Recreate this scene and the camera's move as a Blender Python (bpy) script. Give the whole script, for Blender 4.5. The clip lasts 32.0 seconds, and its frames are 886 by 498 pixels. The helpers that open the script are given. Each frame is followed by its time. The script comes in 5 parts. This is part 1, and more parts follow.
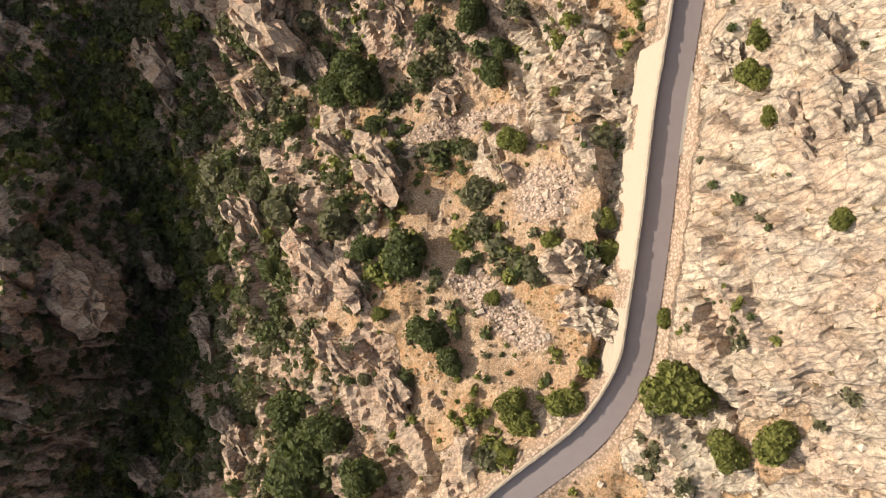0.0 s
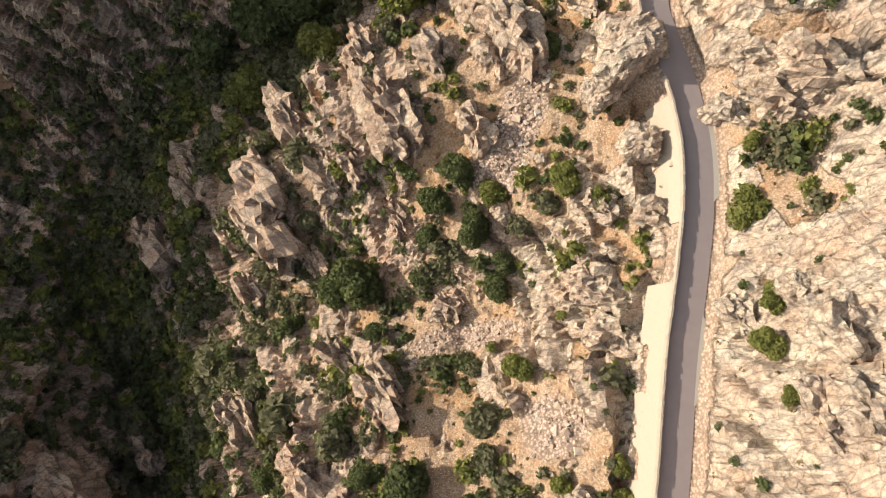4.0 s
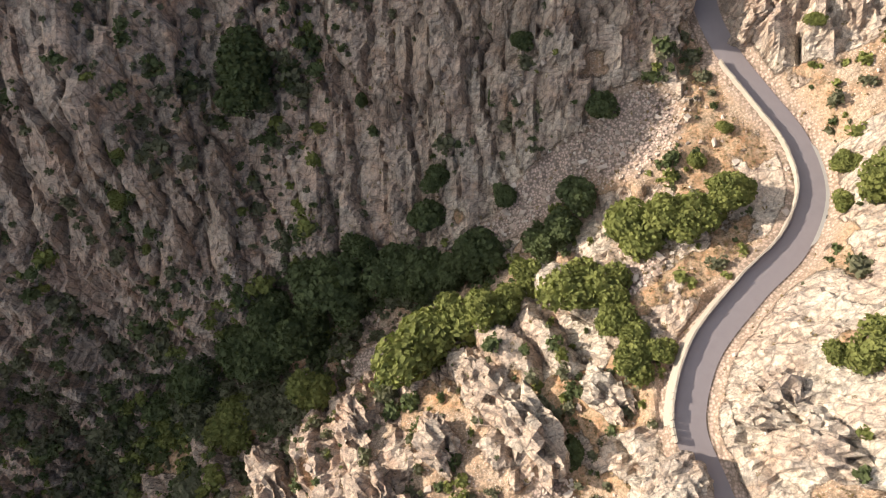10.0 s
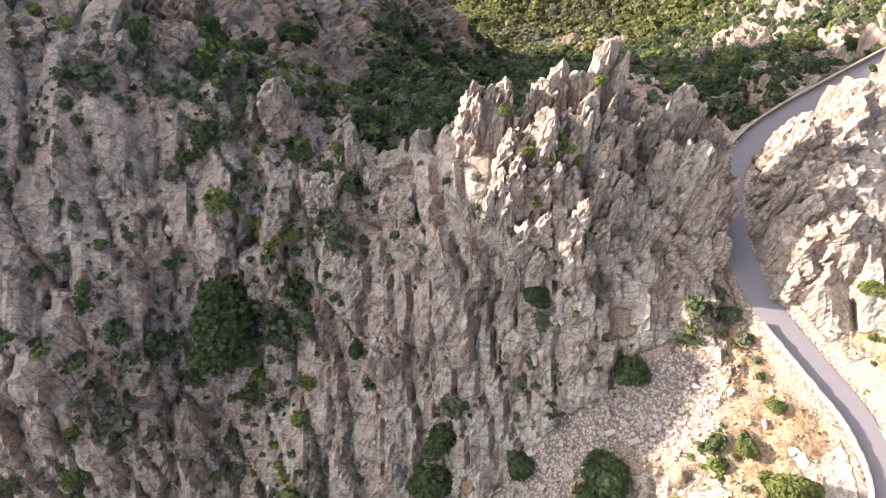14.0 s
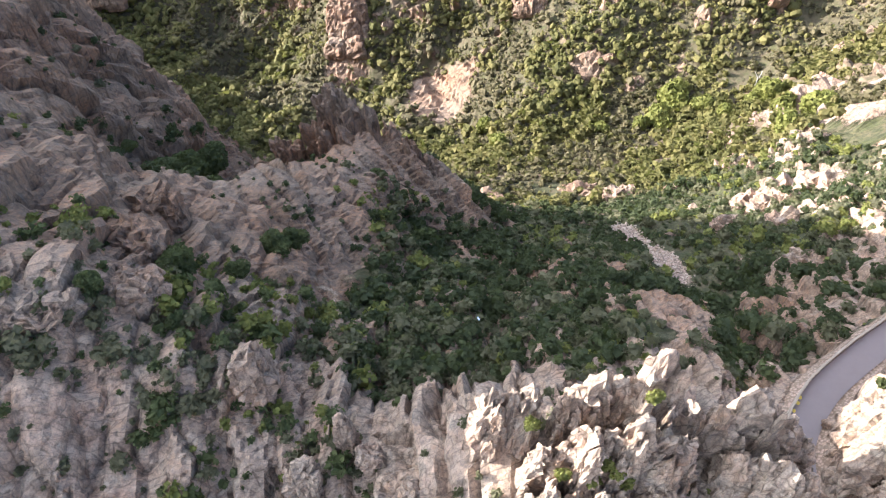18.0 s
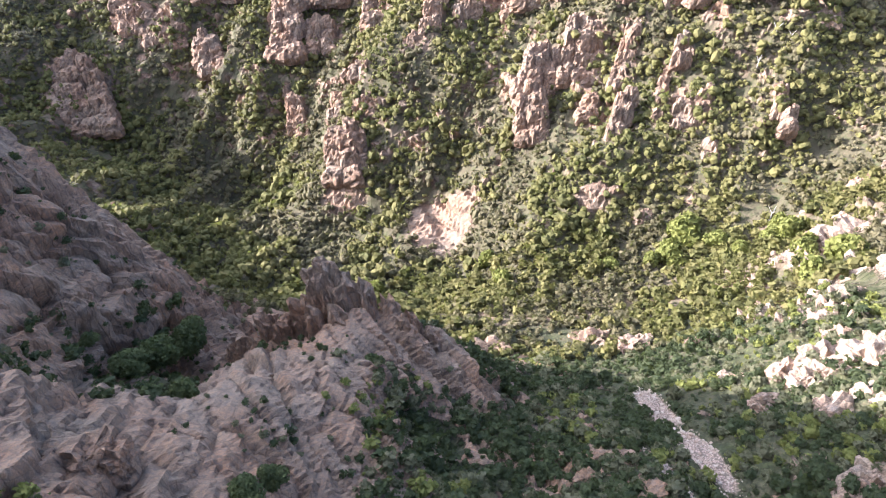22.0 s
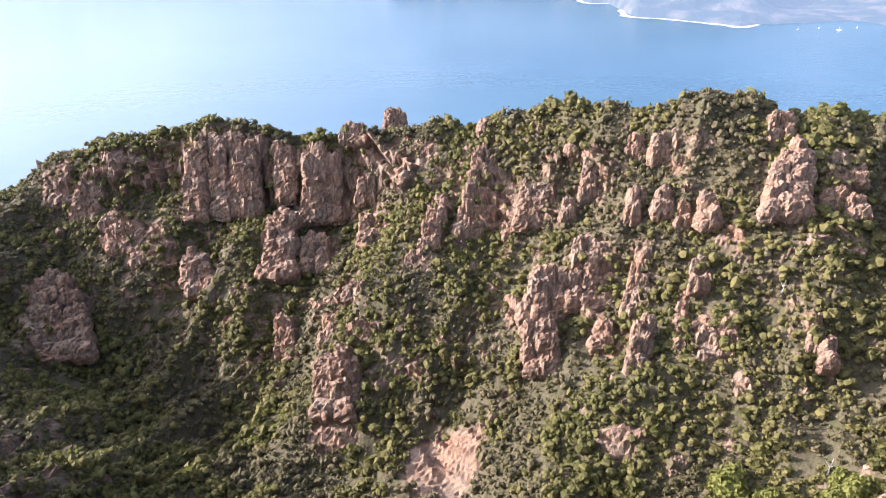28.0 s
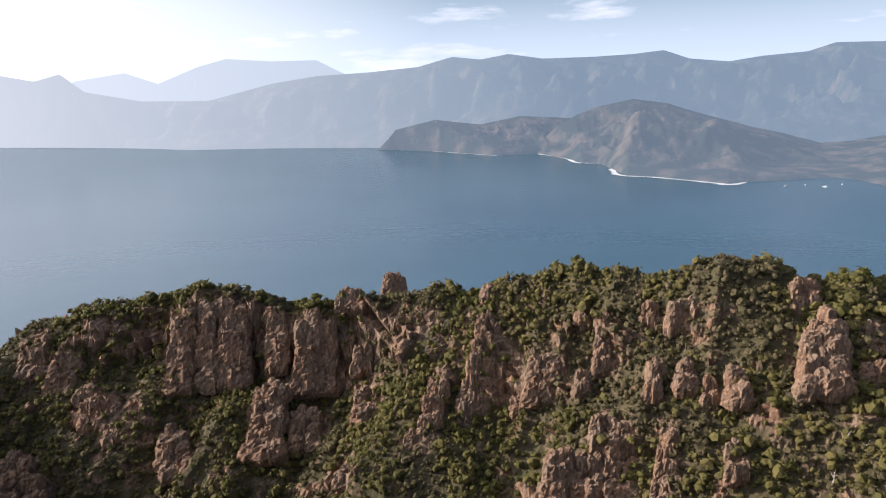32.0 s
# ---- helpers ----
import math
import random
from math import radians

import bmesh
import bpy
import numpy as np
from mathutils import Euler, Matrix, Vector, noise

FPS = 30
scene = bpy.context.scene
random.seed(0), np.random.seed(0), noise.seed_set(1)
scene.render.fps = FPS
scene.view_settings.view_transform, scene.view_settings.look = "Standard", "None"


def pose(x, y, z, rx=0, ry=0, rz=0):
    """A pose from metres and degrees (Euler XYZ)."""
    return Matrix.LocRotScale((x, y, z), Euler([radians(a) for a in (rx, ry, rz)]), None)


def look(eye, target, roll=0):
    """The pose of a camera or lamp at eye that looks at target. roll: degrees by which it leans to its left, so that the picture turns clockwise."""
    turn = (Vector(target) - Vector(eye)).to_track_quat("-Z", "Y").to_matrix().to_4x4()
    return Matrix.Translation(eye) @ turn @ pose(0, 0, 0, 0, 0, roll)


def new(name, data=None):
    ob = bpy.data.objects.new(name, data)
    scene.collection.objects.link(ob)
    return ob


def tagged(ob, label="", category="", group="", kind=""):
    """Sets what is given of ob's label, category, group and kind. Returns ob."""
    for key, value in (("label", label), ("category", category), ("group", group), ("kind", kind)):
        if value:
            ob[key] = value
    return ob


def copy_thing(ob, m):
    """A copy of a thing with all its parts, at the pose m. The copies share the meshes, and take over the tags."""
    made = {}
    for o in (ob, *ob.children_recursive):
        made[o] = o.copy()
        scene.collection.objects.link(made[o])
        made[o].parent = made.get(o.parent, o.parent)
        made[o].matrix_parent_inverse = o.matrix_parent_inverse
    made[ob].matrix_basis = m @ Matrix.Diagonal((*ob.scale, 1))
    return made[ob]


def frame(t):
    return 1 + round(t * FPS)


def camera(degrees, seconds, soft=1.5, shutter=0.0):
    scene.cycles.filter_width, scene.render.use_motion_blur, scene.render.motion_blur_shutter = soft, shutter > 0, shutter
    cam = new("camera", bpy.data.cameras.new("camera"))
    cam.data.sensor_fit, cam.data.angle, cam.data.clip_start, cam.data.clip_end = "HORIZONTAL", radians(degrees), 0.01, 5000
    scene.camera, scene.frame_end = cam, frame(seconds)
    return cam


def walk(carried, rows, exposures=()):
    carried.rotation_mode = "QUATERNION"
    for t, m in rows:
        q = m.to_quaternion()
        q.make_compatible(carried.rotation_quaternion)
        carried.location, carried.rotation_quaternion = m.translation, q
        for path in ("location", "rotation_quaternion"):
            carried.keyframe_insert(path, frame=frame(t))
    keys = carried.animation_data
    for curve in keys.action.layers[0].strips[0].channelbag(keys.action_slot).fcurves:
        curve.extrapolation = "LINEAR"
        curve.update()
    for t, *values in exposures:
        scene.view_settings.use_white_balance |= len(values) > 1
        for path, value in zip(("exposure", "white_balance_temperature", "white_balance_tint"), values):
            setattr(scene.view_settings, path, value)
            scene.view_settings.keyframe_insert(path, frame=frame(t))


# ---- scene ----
cam = camera(65.7, 32.0, soft=1.15)
METRES, EYE, TILT, LEAN, TURN = 300.0, 380.0, -84.6, 0.0, 0.0
ROWS = [
    (0.0, 0.0, 0.0, 0.0, 0.0, 0.0, -0.0),
    (0.5, -0.0002, 0.0015, 0.0115, -0.01, 0.75, 0.03),
    (1.0, -0.0005, 0.0028, 0.0231, -0.02, 1.65, 0.06),
    (1.5, -0.0008, 0.0042, 0.0348, -0.02, 2.56, 0.1),
    (2.0, -0.001, 0.0056, 0.0467, -0.03, 3.46, 0.12),
    (2.5, -0.0013, 0.0069, 0.0591, -0.03, 4.34, 0.16),
    (3.0, -0.0015, 0.0082, 0.0716, -0.03, 5.24, 0.17),
    (3.5, -0.0017, 0.0097, 0.0846, -0.01, 6.11, 0.22),
    (5.5, -0.0026, 0.0158, 0.1402, 0.01, 9.61, 0.45),
    (6.0, -0.0028, 0.0173, 0.1551, -0.0, 10.53, 0.52),
    (6.5, -0.0029, 0.0188, 0.1701, 0.02, 11.53, 0.57),
    (7.0, -0.0032, 0.0203, 0.1853, 0.02, 12.53, 0.63),
    (7.5, -0.0035, 0.0218, 0.2007, 0.02, 13.54, 0.7),
    (8.0, -0.0037, 0.0236, 0.2164, 0.02, 14.55, 0.76),
    (8.5, -0.004, 0.0253, 0.2319, 0.02, 15.57, 0.83),
    (9.0, -0.004, 0.0272, 0.2481, 0.03, 16.54, 0.91),
    (9.5, -0.0044, 0.029, 0.2639, 0.02, 17.55, 0.97),
    (10.0, -0.0044, 0.0309, 0.2803, 0.06, 18.54, 1.03),
    (10.5, -0.0045, 0.0327, 0.2963, 0.07, 19.56, 1.08),
    (11.0, -0.0047, 0.0344, 0.3128, 0.1, 20.53, 1.16),
    (11.5, -0.005, 0.0363, 0.3287, 0.1, 21.58, 1.2),
    (12.0, -0.0052, 0.0381, 0.3451, 0.11, 22.58, 1.26),
    (12.5, -0.0055, 0.04, 0.3614, 0.12, 23.59, 1.32),
    (13.0, -0.006, 0.0418, 0.378, 0.09, 24.58, 1.4),
    (13.5, -0.0058, 0.0439, 0.3939, 0.13, 25.65, 1.42),
    (14.0, -0.0054, 0.0459, 0.4102, 0.18, 26.67, 1.43),
    (14.5, -0.0057, 0.0478, 0.4265, 0.19, 27.7, 1.48),
    (16.5, -0.0068, 0.055, 0.4922, 0.2, 31.73, 1.63),
    (17.0, -0.007, 0.0568, 0.5086, 0.22, 32.74, 1.68),
    (17.5, -0.0073, 0.0586, 0.5251, 0.24, 33.75, 1.74),
    (18.0, -0.0076, 0.0603, 0.5416, 0.25, 34.77, 1.78),
    (18.5, -0.0079, 0.0619, 0.558, 0.27, 35.76, 1.83),
    (19.0, -0.0082, 0.0636, 0.5745, 0.28, 36.77, 1.87),
    (19.5, -0.0083, 0.0651, 0.5909, 0.3, 37.77, 1.92),
    (20.0, -0.0086, 0.0665, 0.6072, 0.32, 38.8, 1.97),
    (20.5, -0.0088, 0.0679, 0.6224, 0.36, 39.78, 2.01),
    (21.0, -0.0091, 0.0691, 0.6387, 0.37, 40.79, 2.07),
    (21.5, -0.0093, 0.0707, 0.6552, 0.38, 41.79, 2.13),
    (22.0, -0.0094, 0.0719, 0.6712, 0.4, 42.78, 2.17),
    (22.5, -0.0099, 0.0735, 0.6877, 0.4, 43.76, 2.23),
    (23.0, -0.0098, 0.0755, 0.7037, 0.43, 44.76, 2.27),
    (23.5, -0.0097, 0.0772, 0.7198, 0.44, 45.75, 2.29),
    (24.0, -0.0098, 0.079, 0.7356, 0.44, 46.74, 2.3),
    (24.5, -0.0098, 0.0807, 0.7516, 0.45, 47.79, 2.34),
    (25.0, -0.01, 0.0821, 0.7675, 0.45, 48.95, 2.36),
    (25.5, -0.0103, 0.0831, 0.7839, 0.48, 50.27, 2.42),
    (27.5, -0.0126, 0.0837, 0.85, 0.57, 56.34, 2.7),
    (28.0, -0.0132, 0.0852, 0.8657, 0.6, 57.94, 2.77),
    (28.5, -0.0133, 0.0859, 0.882, 0.64, 59.52, 2.82),
    (29.0, -0.0138, 0.0857, 0.8985, 0.67, 61.05, 2.88),
    (29.5, -0.0146, 0.0848, 0.9157, 0.71, 62.55, 2.94),
    (30.0, -0.0152, 0.0868, 0.9307, 0.73, 64.16, 2.97),
    (30.5, -0.0163, 0.0871, 0.9473, 0.76, 65.71, 3.03),
    (31.0, -0.0168, 0.0883, 0.9633, 0.78, 67.27, 3.06),
    (31.5, -0.0177, 0.0897, 0.9791, 0.81, 68.86, 3.1),
    (32.0, -0.0188, 0.091, 0.9948, 0.82, 70.44, 3.11),
]

EXPOSURES = [(0.0, 0.84, 6350, 10), (7.0, 1.0, 6100, 10), (10.0, 1.2, 5850, 10), (13.0, 1.95, 5550, 11), (18.0, 2.35, 5400, 13), (21.5, 2.52, 5200, 16), (23.5, 2.58, 5050, 19), (25.0, 2.5, 4950, 21), (28.0, 1.85, 5500, 22), (30.0, 1.36, 5850, 20), (32.0, 0.55, 6000, 18)]
walk(cam, [(t, pose(0, 0, EYE, TILT, LEAN, TURN) @ pose(METRES * x, METRES * y, METRES * z, 90 + pitch, roll, yaw)) for t, x, y, z, yaw, pitch, roll in ROWS], EXPOSURES)

# ---- daylight: a low sun from the left of the flight, a little ahead ----
SUN_ELEVATION, SUN_LEFT = 20.0, 80.0
world = bpy.data.worlds.new("sky")
scene.world = world
world.use_nodes = True
wn, wl = world.node_tree.nodes, world.node_tree.links
sky = wn.new("ShaderNodeTexSky")
sky.sky_type = "NISHITA"
sky.sun_disc = False
sky.sun_elevation, sky.sun_rotation = radians(SUN_ELEVATION), radians(-SUN_LEFT)
sky.altitude, sky.air_density, sky.dust_density, sky.ozone_density = 400, 1.0, 0.6, 1.5
wn["Background"].inputs["Strength"].default_value = 0.066
where = wn.new("ShaderNodeTexCoord")
split = wn.new("ShaderNodeSeparateXYZ")
wl.new(where.outputs["Generated"], split.inputs[0])
low = wn.new("ShaderNodeMapRange")
wl.new(split.outputs[2], low.inputs[0])
for i, v in enumerate((0.0, 0.14, 0.9, 0.0), 1):
    low.inputs[i].default_value = v
hazy = wn.new("ShaderNodeMix")
hazy.data_type = "RGBA"
wl.new(low.outputs[0], hazy.inputs[0])
wl.new(sky.outputs["Color"], hazy.inputs[6])
hazy.inputs[7].default_value = (8.6, 10.2, 12.4, 1)
stretch = wn.new("ShaderNodeMapping")
stretch.inputs["Scale"].default_value = (3.0, 3.0, 16.0)
wl.new(where.outputs["Generated"], stretch.inputs[0])
puffs = wn.new("ShaderNodeTexNoise")
puffs.inputs["Scale"].default_value, puffs.inputs["Detail"].default_value, puffs.inputs["Roughness"].default_value = 1.6, 7, 0.6
wl.new(stretch.outputs[0], puffs.inputs["Vector"])
cut = wn.new("ShaderNodeMapRange")
wl.new(puffs.outputs["Fac"], cut.inputs[0])
for i, v in enumerate((0.55, 0.68, 0.0, 0.7), 1):
    cut.inputs[i].default_value = v
cloudy = wn.new("ShaderNodeMix")
cloudy.data_type = "RGBA"
wl.new(cut.outputs[0], cloudy.inputs[0])
wl.new(hazy.outputs[2], cloudy.inputs[6])
cloudy.inputs[7].default_value = (11.5, 11.5, 11.8, 1)
near_sun = wn.new("ShaderNodeVectorMath")
near_sun.operation = "DOT_PRODUCT"
wl.new(where.outputs["Generated"], near_sun.inputs[0])
near_sun.inputs[1].default_value = (-math.sin(radians(SUN_LEFT)) * math.cos(radians(SUN_ELEVATION)), math.cos(radians(SUN_LEFT)) * math.cos(radians(SUN_ELEVATION)), math.sin(radians(SUN_ELEVATION)))
aureole = wn.new("ShaderNodeMapRange")
wl.new(near_sun.outputs["Value"], aureole.inputs[0])
for i, v in enumerate((0.15, 1.0, 0.0, 1.0), 1):
    aureole.inputs[i].default_value = v
bright = wn.new("ShaderNodeMix")
bright.data_type = "RGBA"
wl.new(aureole.outputs[0], bright.inputs[0])
wl.new(cloudy.outputs[2], bright.inputs[6])
bright.inputs[7].default_value = (17, 16.5, 15.5, 1)
wl.new(bright.outputs[2], wn["Background"].inputs["Color"])
sun = new("sun", bpy.data.lights.new("sun", "SUN"))
sun.data.energy, sun.data.angle, sun.data.color = 5.0, radians(0.6), (1.0, 0.87, 0.69)
toward_sun = Vector((-math.sin(radians(SUN_LEFT)) * math.cos(radians(SUN_ELEVATION)), math.cos(radians(SUN_LEFT)) * math.cos(radians(SUN_ELEVATION)), math.sin(radians(SUN_ELEVATION))))
sun.matrix_world = look(toward_sun * 900, (0, 0, 0))


# ---- materials ----
class Mat:
    """A node material with short ways to add nodes."""

    def __init__(self, name, roughness=0.9):
        self.m = bpy.data.materials.new(name)
        self.m.use_nodes = True
        self.n, self.l = self.m.node_tree.nodes, self.m.node_tree.links
        self.b = self.n["Principled BSDF"]
        self.b.inputs["Roughness"].default_value = roughness
        self.b.inputs["Specular IOR Level"].default_value = 0.25

    def add(self, kind, **inputs):
        node = self.n.new("ShaderNode" + kind)
        for key, value in inputs.items():
            self.put(node.inputs[key.replace("_", " ")], value)
        return node

    def put(self, socket, value):
        if isinstance(value, bpy.types.NodeSocket):
            self.l.new(value, socket)
        else:
            socket.default_value = value

    def place(self, scale=(1, 1, 1), turn=(0, 0, 0)):
        geo = self.add("NewGeometry")
        m = self.add("Mapping", Vector=geo.outputs["Position"])
        m.inputs["Scale"].default_value = scale
        m.inputs["Rotation"].default_value = [radians(a) for a in turn]
        return m.outputs["Vector"]

    def noise(self, vector, scale, detail=4, rough=0.55, warp=0.0):
        node = self.add("TexNoise", Vector=vector, Scale=scale, Detail=detail, Roughness=rough, Distortion=warp)
        return node.outputs["Fac"]

    def span(self, fac, low, high, a=0.0, b=1.0):
        node = self.n.new("ShaderNodeMapRange")
        self.put(node.inputs[0], fac)
        for i, v in enumerate((low, high, a, b), 1):
            node.inputs[i].default_value = v
        return node.outputs[0]

    def mix(self, fac, a, b, how="MIX"):
        node = self.n.new("ShaderNodeMix")
        node.data_type, node.blend_type = "RGBA", how
        self.put(node.inputs[0], fac)
        for socket, v in ((node.inputs[6], a), (node.inputs[7], b)):
            self.put(socket, (*v, 1) if isinstance(v, tuple) and len(v) == 3 else v)
        return node.outputs[2]

    def math(self, how, a, b=0.0):
        node = self.n.new("ShaderNodeMath")
        node.operation = how
        self.put(node.inputs[0], a)
        self.put(node.inputs[1], b)
        return node.outputs[0]

    def bump(self, height, distance, strength=1.0):
        node = self.add("Bump", Height=height, Distance=distance, Strength=strength)
        self.l.new(node.outputs["Normal"], self.b.inputs["Normal"])

    def colour(self, value):
        self.put(self.b.inputs["Base Color"], (*value, 1) if isinstance(value, tuple) else value)
        return self.m


def rock_colour(k, scale=1.0):
    """Pink-buff granite with grey lichen, rust streaks and fine joints: colour and height sockets."""
    p = k.place((scale, scale, scale))
    grain = k.noise(p, 0.9, 8, 0.65)
    base = k.mix(k.span(k.noise(p, 0.10, 5, 0.6), 0.42, 0.58), (0.61, 0.45, 0.325), (0.66, 0.545, 0.41))
    base = k.mix(k.span(k.noise(p, 0.27, 6, 0.65), 0.52, 0.66, 0.0, 0.55), base, (0.37, 0.325, 0.28))
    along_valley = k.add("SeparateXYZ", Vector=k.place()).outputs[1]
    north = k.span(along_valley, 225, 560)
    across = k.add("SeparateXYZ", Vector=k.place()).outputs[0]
    # warmer, darker stone: own tint on gorge side, shade put in on cliff wall
    tint_and_shade = k.math("MAXIMUM", k.span(along_valley, 130, 250), k.span(across, -12, 24, 0.80, 0.0))
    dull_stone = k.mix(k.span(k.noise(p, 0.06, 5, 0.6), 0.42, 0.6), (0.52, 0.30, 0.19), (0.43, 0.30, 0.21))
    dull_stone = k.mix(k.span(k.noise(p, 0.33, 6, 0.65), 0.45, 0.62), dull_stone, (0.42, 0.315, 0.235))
    base = k.mix(k.math("MULTIPLY", tint_and_shade, 0.72), base, dull_stone)
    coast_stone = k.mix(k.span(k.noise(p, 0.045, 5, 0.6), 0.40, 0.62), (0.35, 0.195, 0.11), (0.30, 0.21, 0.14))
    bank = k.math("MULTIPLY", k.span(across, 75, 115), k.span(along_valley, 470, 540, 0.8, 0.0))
    # redder coast stone begins early, so the glen's shade is put into rock colour
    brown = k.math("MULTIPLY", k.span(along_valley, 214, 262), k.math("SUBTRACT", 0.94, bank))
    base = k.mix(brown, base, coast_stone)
    rust = k.noise(k.place((scale * 0.5, scale * 0.5, scale * 0.12)), 0.5, 5, 0.6)
    base = k.mix(k.span(rust, 0.55, 0.72, 0, 0.7), base, (0.50, 0.29, 0.16))
    base = k.mix(k.span(grain, 0.38, 0.58, 0.5, 0.0), base, (0.17, 0.135, 0.11))
    streak = k.noise(k.place((scale, scale, scale * 0.10)), 1.3, 4, 0.6)
    base = k.mix(k.span(streak, 0.50, 0.68, 0, 0.55), base, (0.16, 0.135, 0.12))
    pits = k.noise(p, 3.6, 5, 0.75)
    base = k.mix(k.span(pits, 0.36, 0.50, 0.32, 0.0), base, (0.10, 0.08, 0.065))
    bent = k.add("VectorMath")
    bent.operation = "MULTIPLY_ADD"
    k.l.new(k.add("TexNoise", Vector=k.place(), Scale=0.09, Detail=3).outputs["Color"], bent.inputs[0])
    bent.inputs[1].default_value = (9, 9, 9)
    k.l.new(k.place((1, 1, 1), (0, 0, -20)), bent.inputs[2])
    beds = k.add("Mapping", Vector=bent.outputs[0])
    beds.inputs["Scale"].default_value = (scale * 0.13, scale * 0.9, scale * 0.5)
    wave = k.add("TexVoronoi", Vector=beds.outputs["Vector"], Scale=0.55)
    wave.feature = "DISTANCE_TO_EDGE"
    crack = k.span(wave.outputs["Distance"], 0.0, 0.05)
    base = k.mix(crack, k.mix(0.5, base, (0.13, 0.10, 0.075)), base)
    tall = k.add("TexVoronoi", Vector=k.place((scale * 0.42, scale * 0.42, scale * 0.055), (4, 3, 0)), Scale=1.0)
    tall.feature = "DISTANCE_TO_EDGE"
    seam = k.span(k.math("ADD", tall.outputs["Distance"], k.math("MULTIPLY", k.math("SUBTRACT", grain, 0.5), 0.12)), 0.0, 0.09)
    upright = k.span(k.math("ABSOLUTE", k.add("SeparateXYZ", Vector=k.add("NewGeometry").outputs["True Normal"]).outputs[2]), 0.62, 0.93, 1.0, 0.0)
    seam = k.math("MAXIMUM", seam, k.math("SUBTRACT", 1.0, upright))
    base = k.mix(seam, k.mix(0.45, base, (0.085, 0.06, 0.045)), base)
    crack = k.math("ADD", crack, k.math("MULTIPLY", seam, 1.6))
    rift = k.add("TexVoronoi", Vector=k.place((scale * 0.17, scale * 0.17, scale * 0.03), (5, -4, 0)), Scale=1.0)
    rift.feature = "DISTANCE_TO_EDGE"
    rift = k.span(k.math("ADD", rift.outputs["Distance"], k.math("MULTIPLY", k.math("SUBTRACT", k.noise(p, 0.5, 4, 0.65), 0.5), 0.2)), 0.0, 0.14)
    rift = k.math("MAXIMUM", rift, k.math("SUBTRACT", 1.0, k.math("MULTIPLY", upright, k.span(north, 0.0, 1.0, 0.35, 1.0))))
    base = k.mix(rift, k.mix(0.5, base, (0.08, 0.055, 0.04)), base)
    crack = k.math("ADD", crack, k.math("MULTIPLY", rift, 3.0))
    height = k.math("ADD", k.math("ADD", k.math("MULTIPLY", grain, 0.8), k.math("MULTIPLY", pits, 0.55)), k.math("MULTIPLY", crack, 0.25))
    return base, height


def make_ground():
    k = Mat("hillside", 0.95)
    cover = k.add("Attribute")
    cover.attribute_name = "cover"
    parts = k.add("SeparateColor", Color=cover.outputs["Color"])
    rock, scree, straw = parts.outputs[0], parts.outputs[1], parts.outputs[2]
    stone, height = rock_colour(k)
    p = k.place()
    fine = k.noise(p, 2.2, 6, 0.7)
    soil = k.mix(k.span(k.noise(p, 0.22, 5, 0.6), 0.35, 0.65), (0.31, 0.185, 0.105), (0.38, 0.275, 0.19))
    soil = k.mix(k.span(fine, 0.42, 0.58), k.mix(0.7, soil, (0.105, 0.08, 0.05)), soil)
    grit = k.add("TexVoronoi", Vector=p, Scale=2.6)
    soil = k.mix(k.math("MULTIPLY", k.span(grit.outputs["Distance"], 0.20, 0.34, 1.0, 0.0), k.span(k.add("SeparateColor", Color=grit.outputs["Color"]).outputs[1], 0.5, 0.7)), soil, (0.48, 0.38, 0.30))
    north = k.span(k.add("SeparateXYZ", Vector=p).outputs[1], 270, 430)
    soil = k.mix(north, soil, k.mix(fine, (0.095, 0.072, 0.045), (0.20, 0.145, 0.095)))
    grass = k.mix(k.span(k.noise(p, 0.6, 6, 0.65), 0.35, 0.65), (0.30, 0.155, 0.075), (0.37, 0.255, 0.165))
    grass = k.mix(k.span(fine, 0.40, 0.56, 0.8, 0), grass, (0.11, 0.085, 0.04))
    cells = k.add("TexVoronoi", Vector=p, Scale=1.7)
    pebbles = k.mix(k.span(cells.outputs["Distance"], 0.25, 0.62), k.mix(k.add("SeparateColor", Color=cells.outputs["Color"]).outputs[0], (0.47, 0.33, 0.26), (0.36, 0.265, 0.21)), (0.16, 0.12, 0.09))
    c = k.mix(straw, soil, grass)
    c = k.mix(scree, c, pebbles)
    mats = k.noise(p, 0.9, 5, 0.7)
    mats = k.math("MULTIPLY", k.math("ADD", mats, k.noise(p, 0.26, 4, 0.7)), 0.5)
    bush = k.mix(k.span(mats, 0.42, 0.58), (0.030, 0.032, 0.014), k.mix(k.span(k.noise(p, 0.12, 4, 0.6), 0.4, 0.62), (0.060, 0.062, 0.024), (0.095, 0.078, 0.045)))
    green = k.span(k.math("ADD", cover.outputs["Alpha"], k.math("MULTIPLY", k.math("SUBTRACT", mats, 0.5), 0.8)), 0.40, 0.60)
    c = k.mix(green, c, bush)
    fine = k.math("ADD", fine, k.math("MULTIPLY", k.math("MULTIPLY", green, mats), 1.6))
    edge = k.math("ADD", rock, k.math("MULTIPLY", k.math("SUBTRACT", k.noise(p, 1.1, 5, 0.7), 0.5), 0.9))
    is_rock = k.span(edge, 0.42, 0.58)
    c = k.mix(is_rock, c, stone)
    h = k.math("ADD", k.math("MULTIPLY", height, is_rock), k.math("MULTIPLY", fine, 0.35))
    k.bump(h, 0.55, 0.9)
    return k.colour(c)


def make_rock():
    k = Mat("granite", 0.92)
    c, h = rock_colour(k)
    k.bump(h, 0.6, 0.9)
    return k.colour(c)


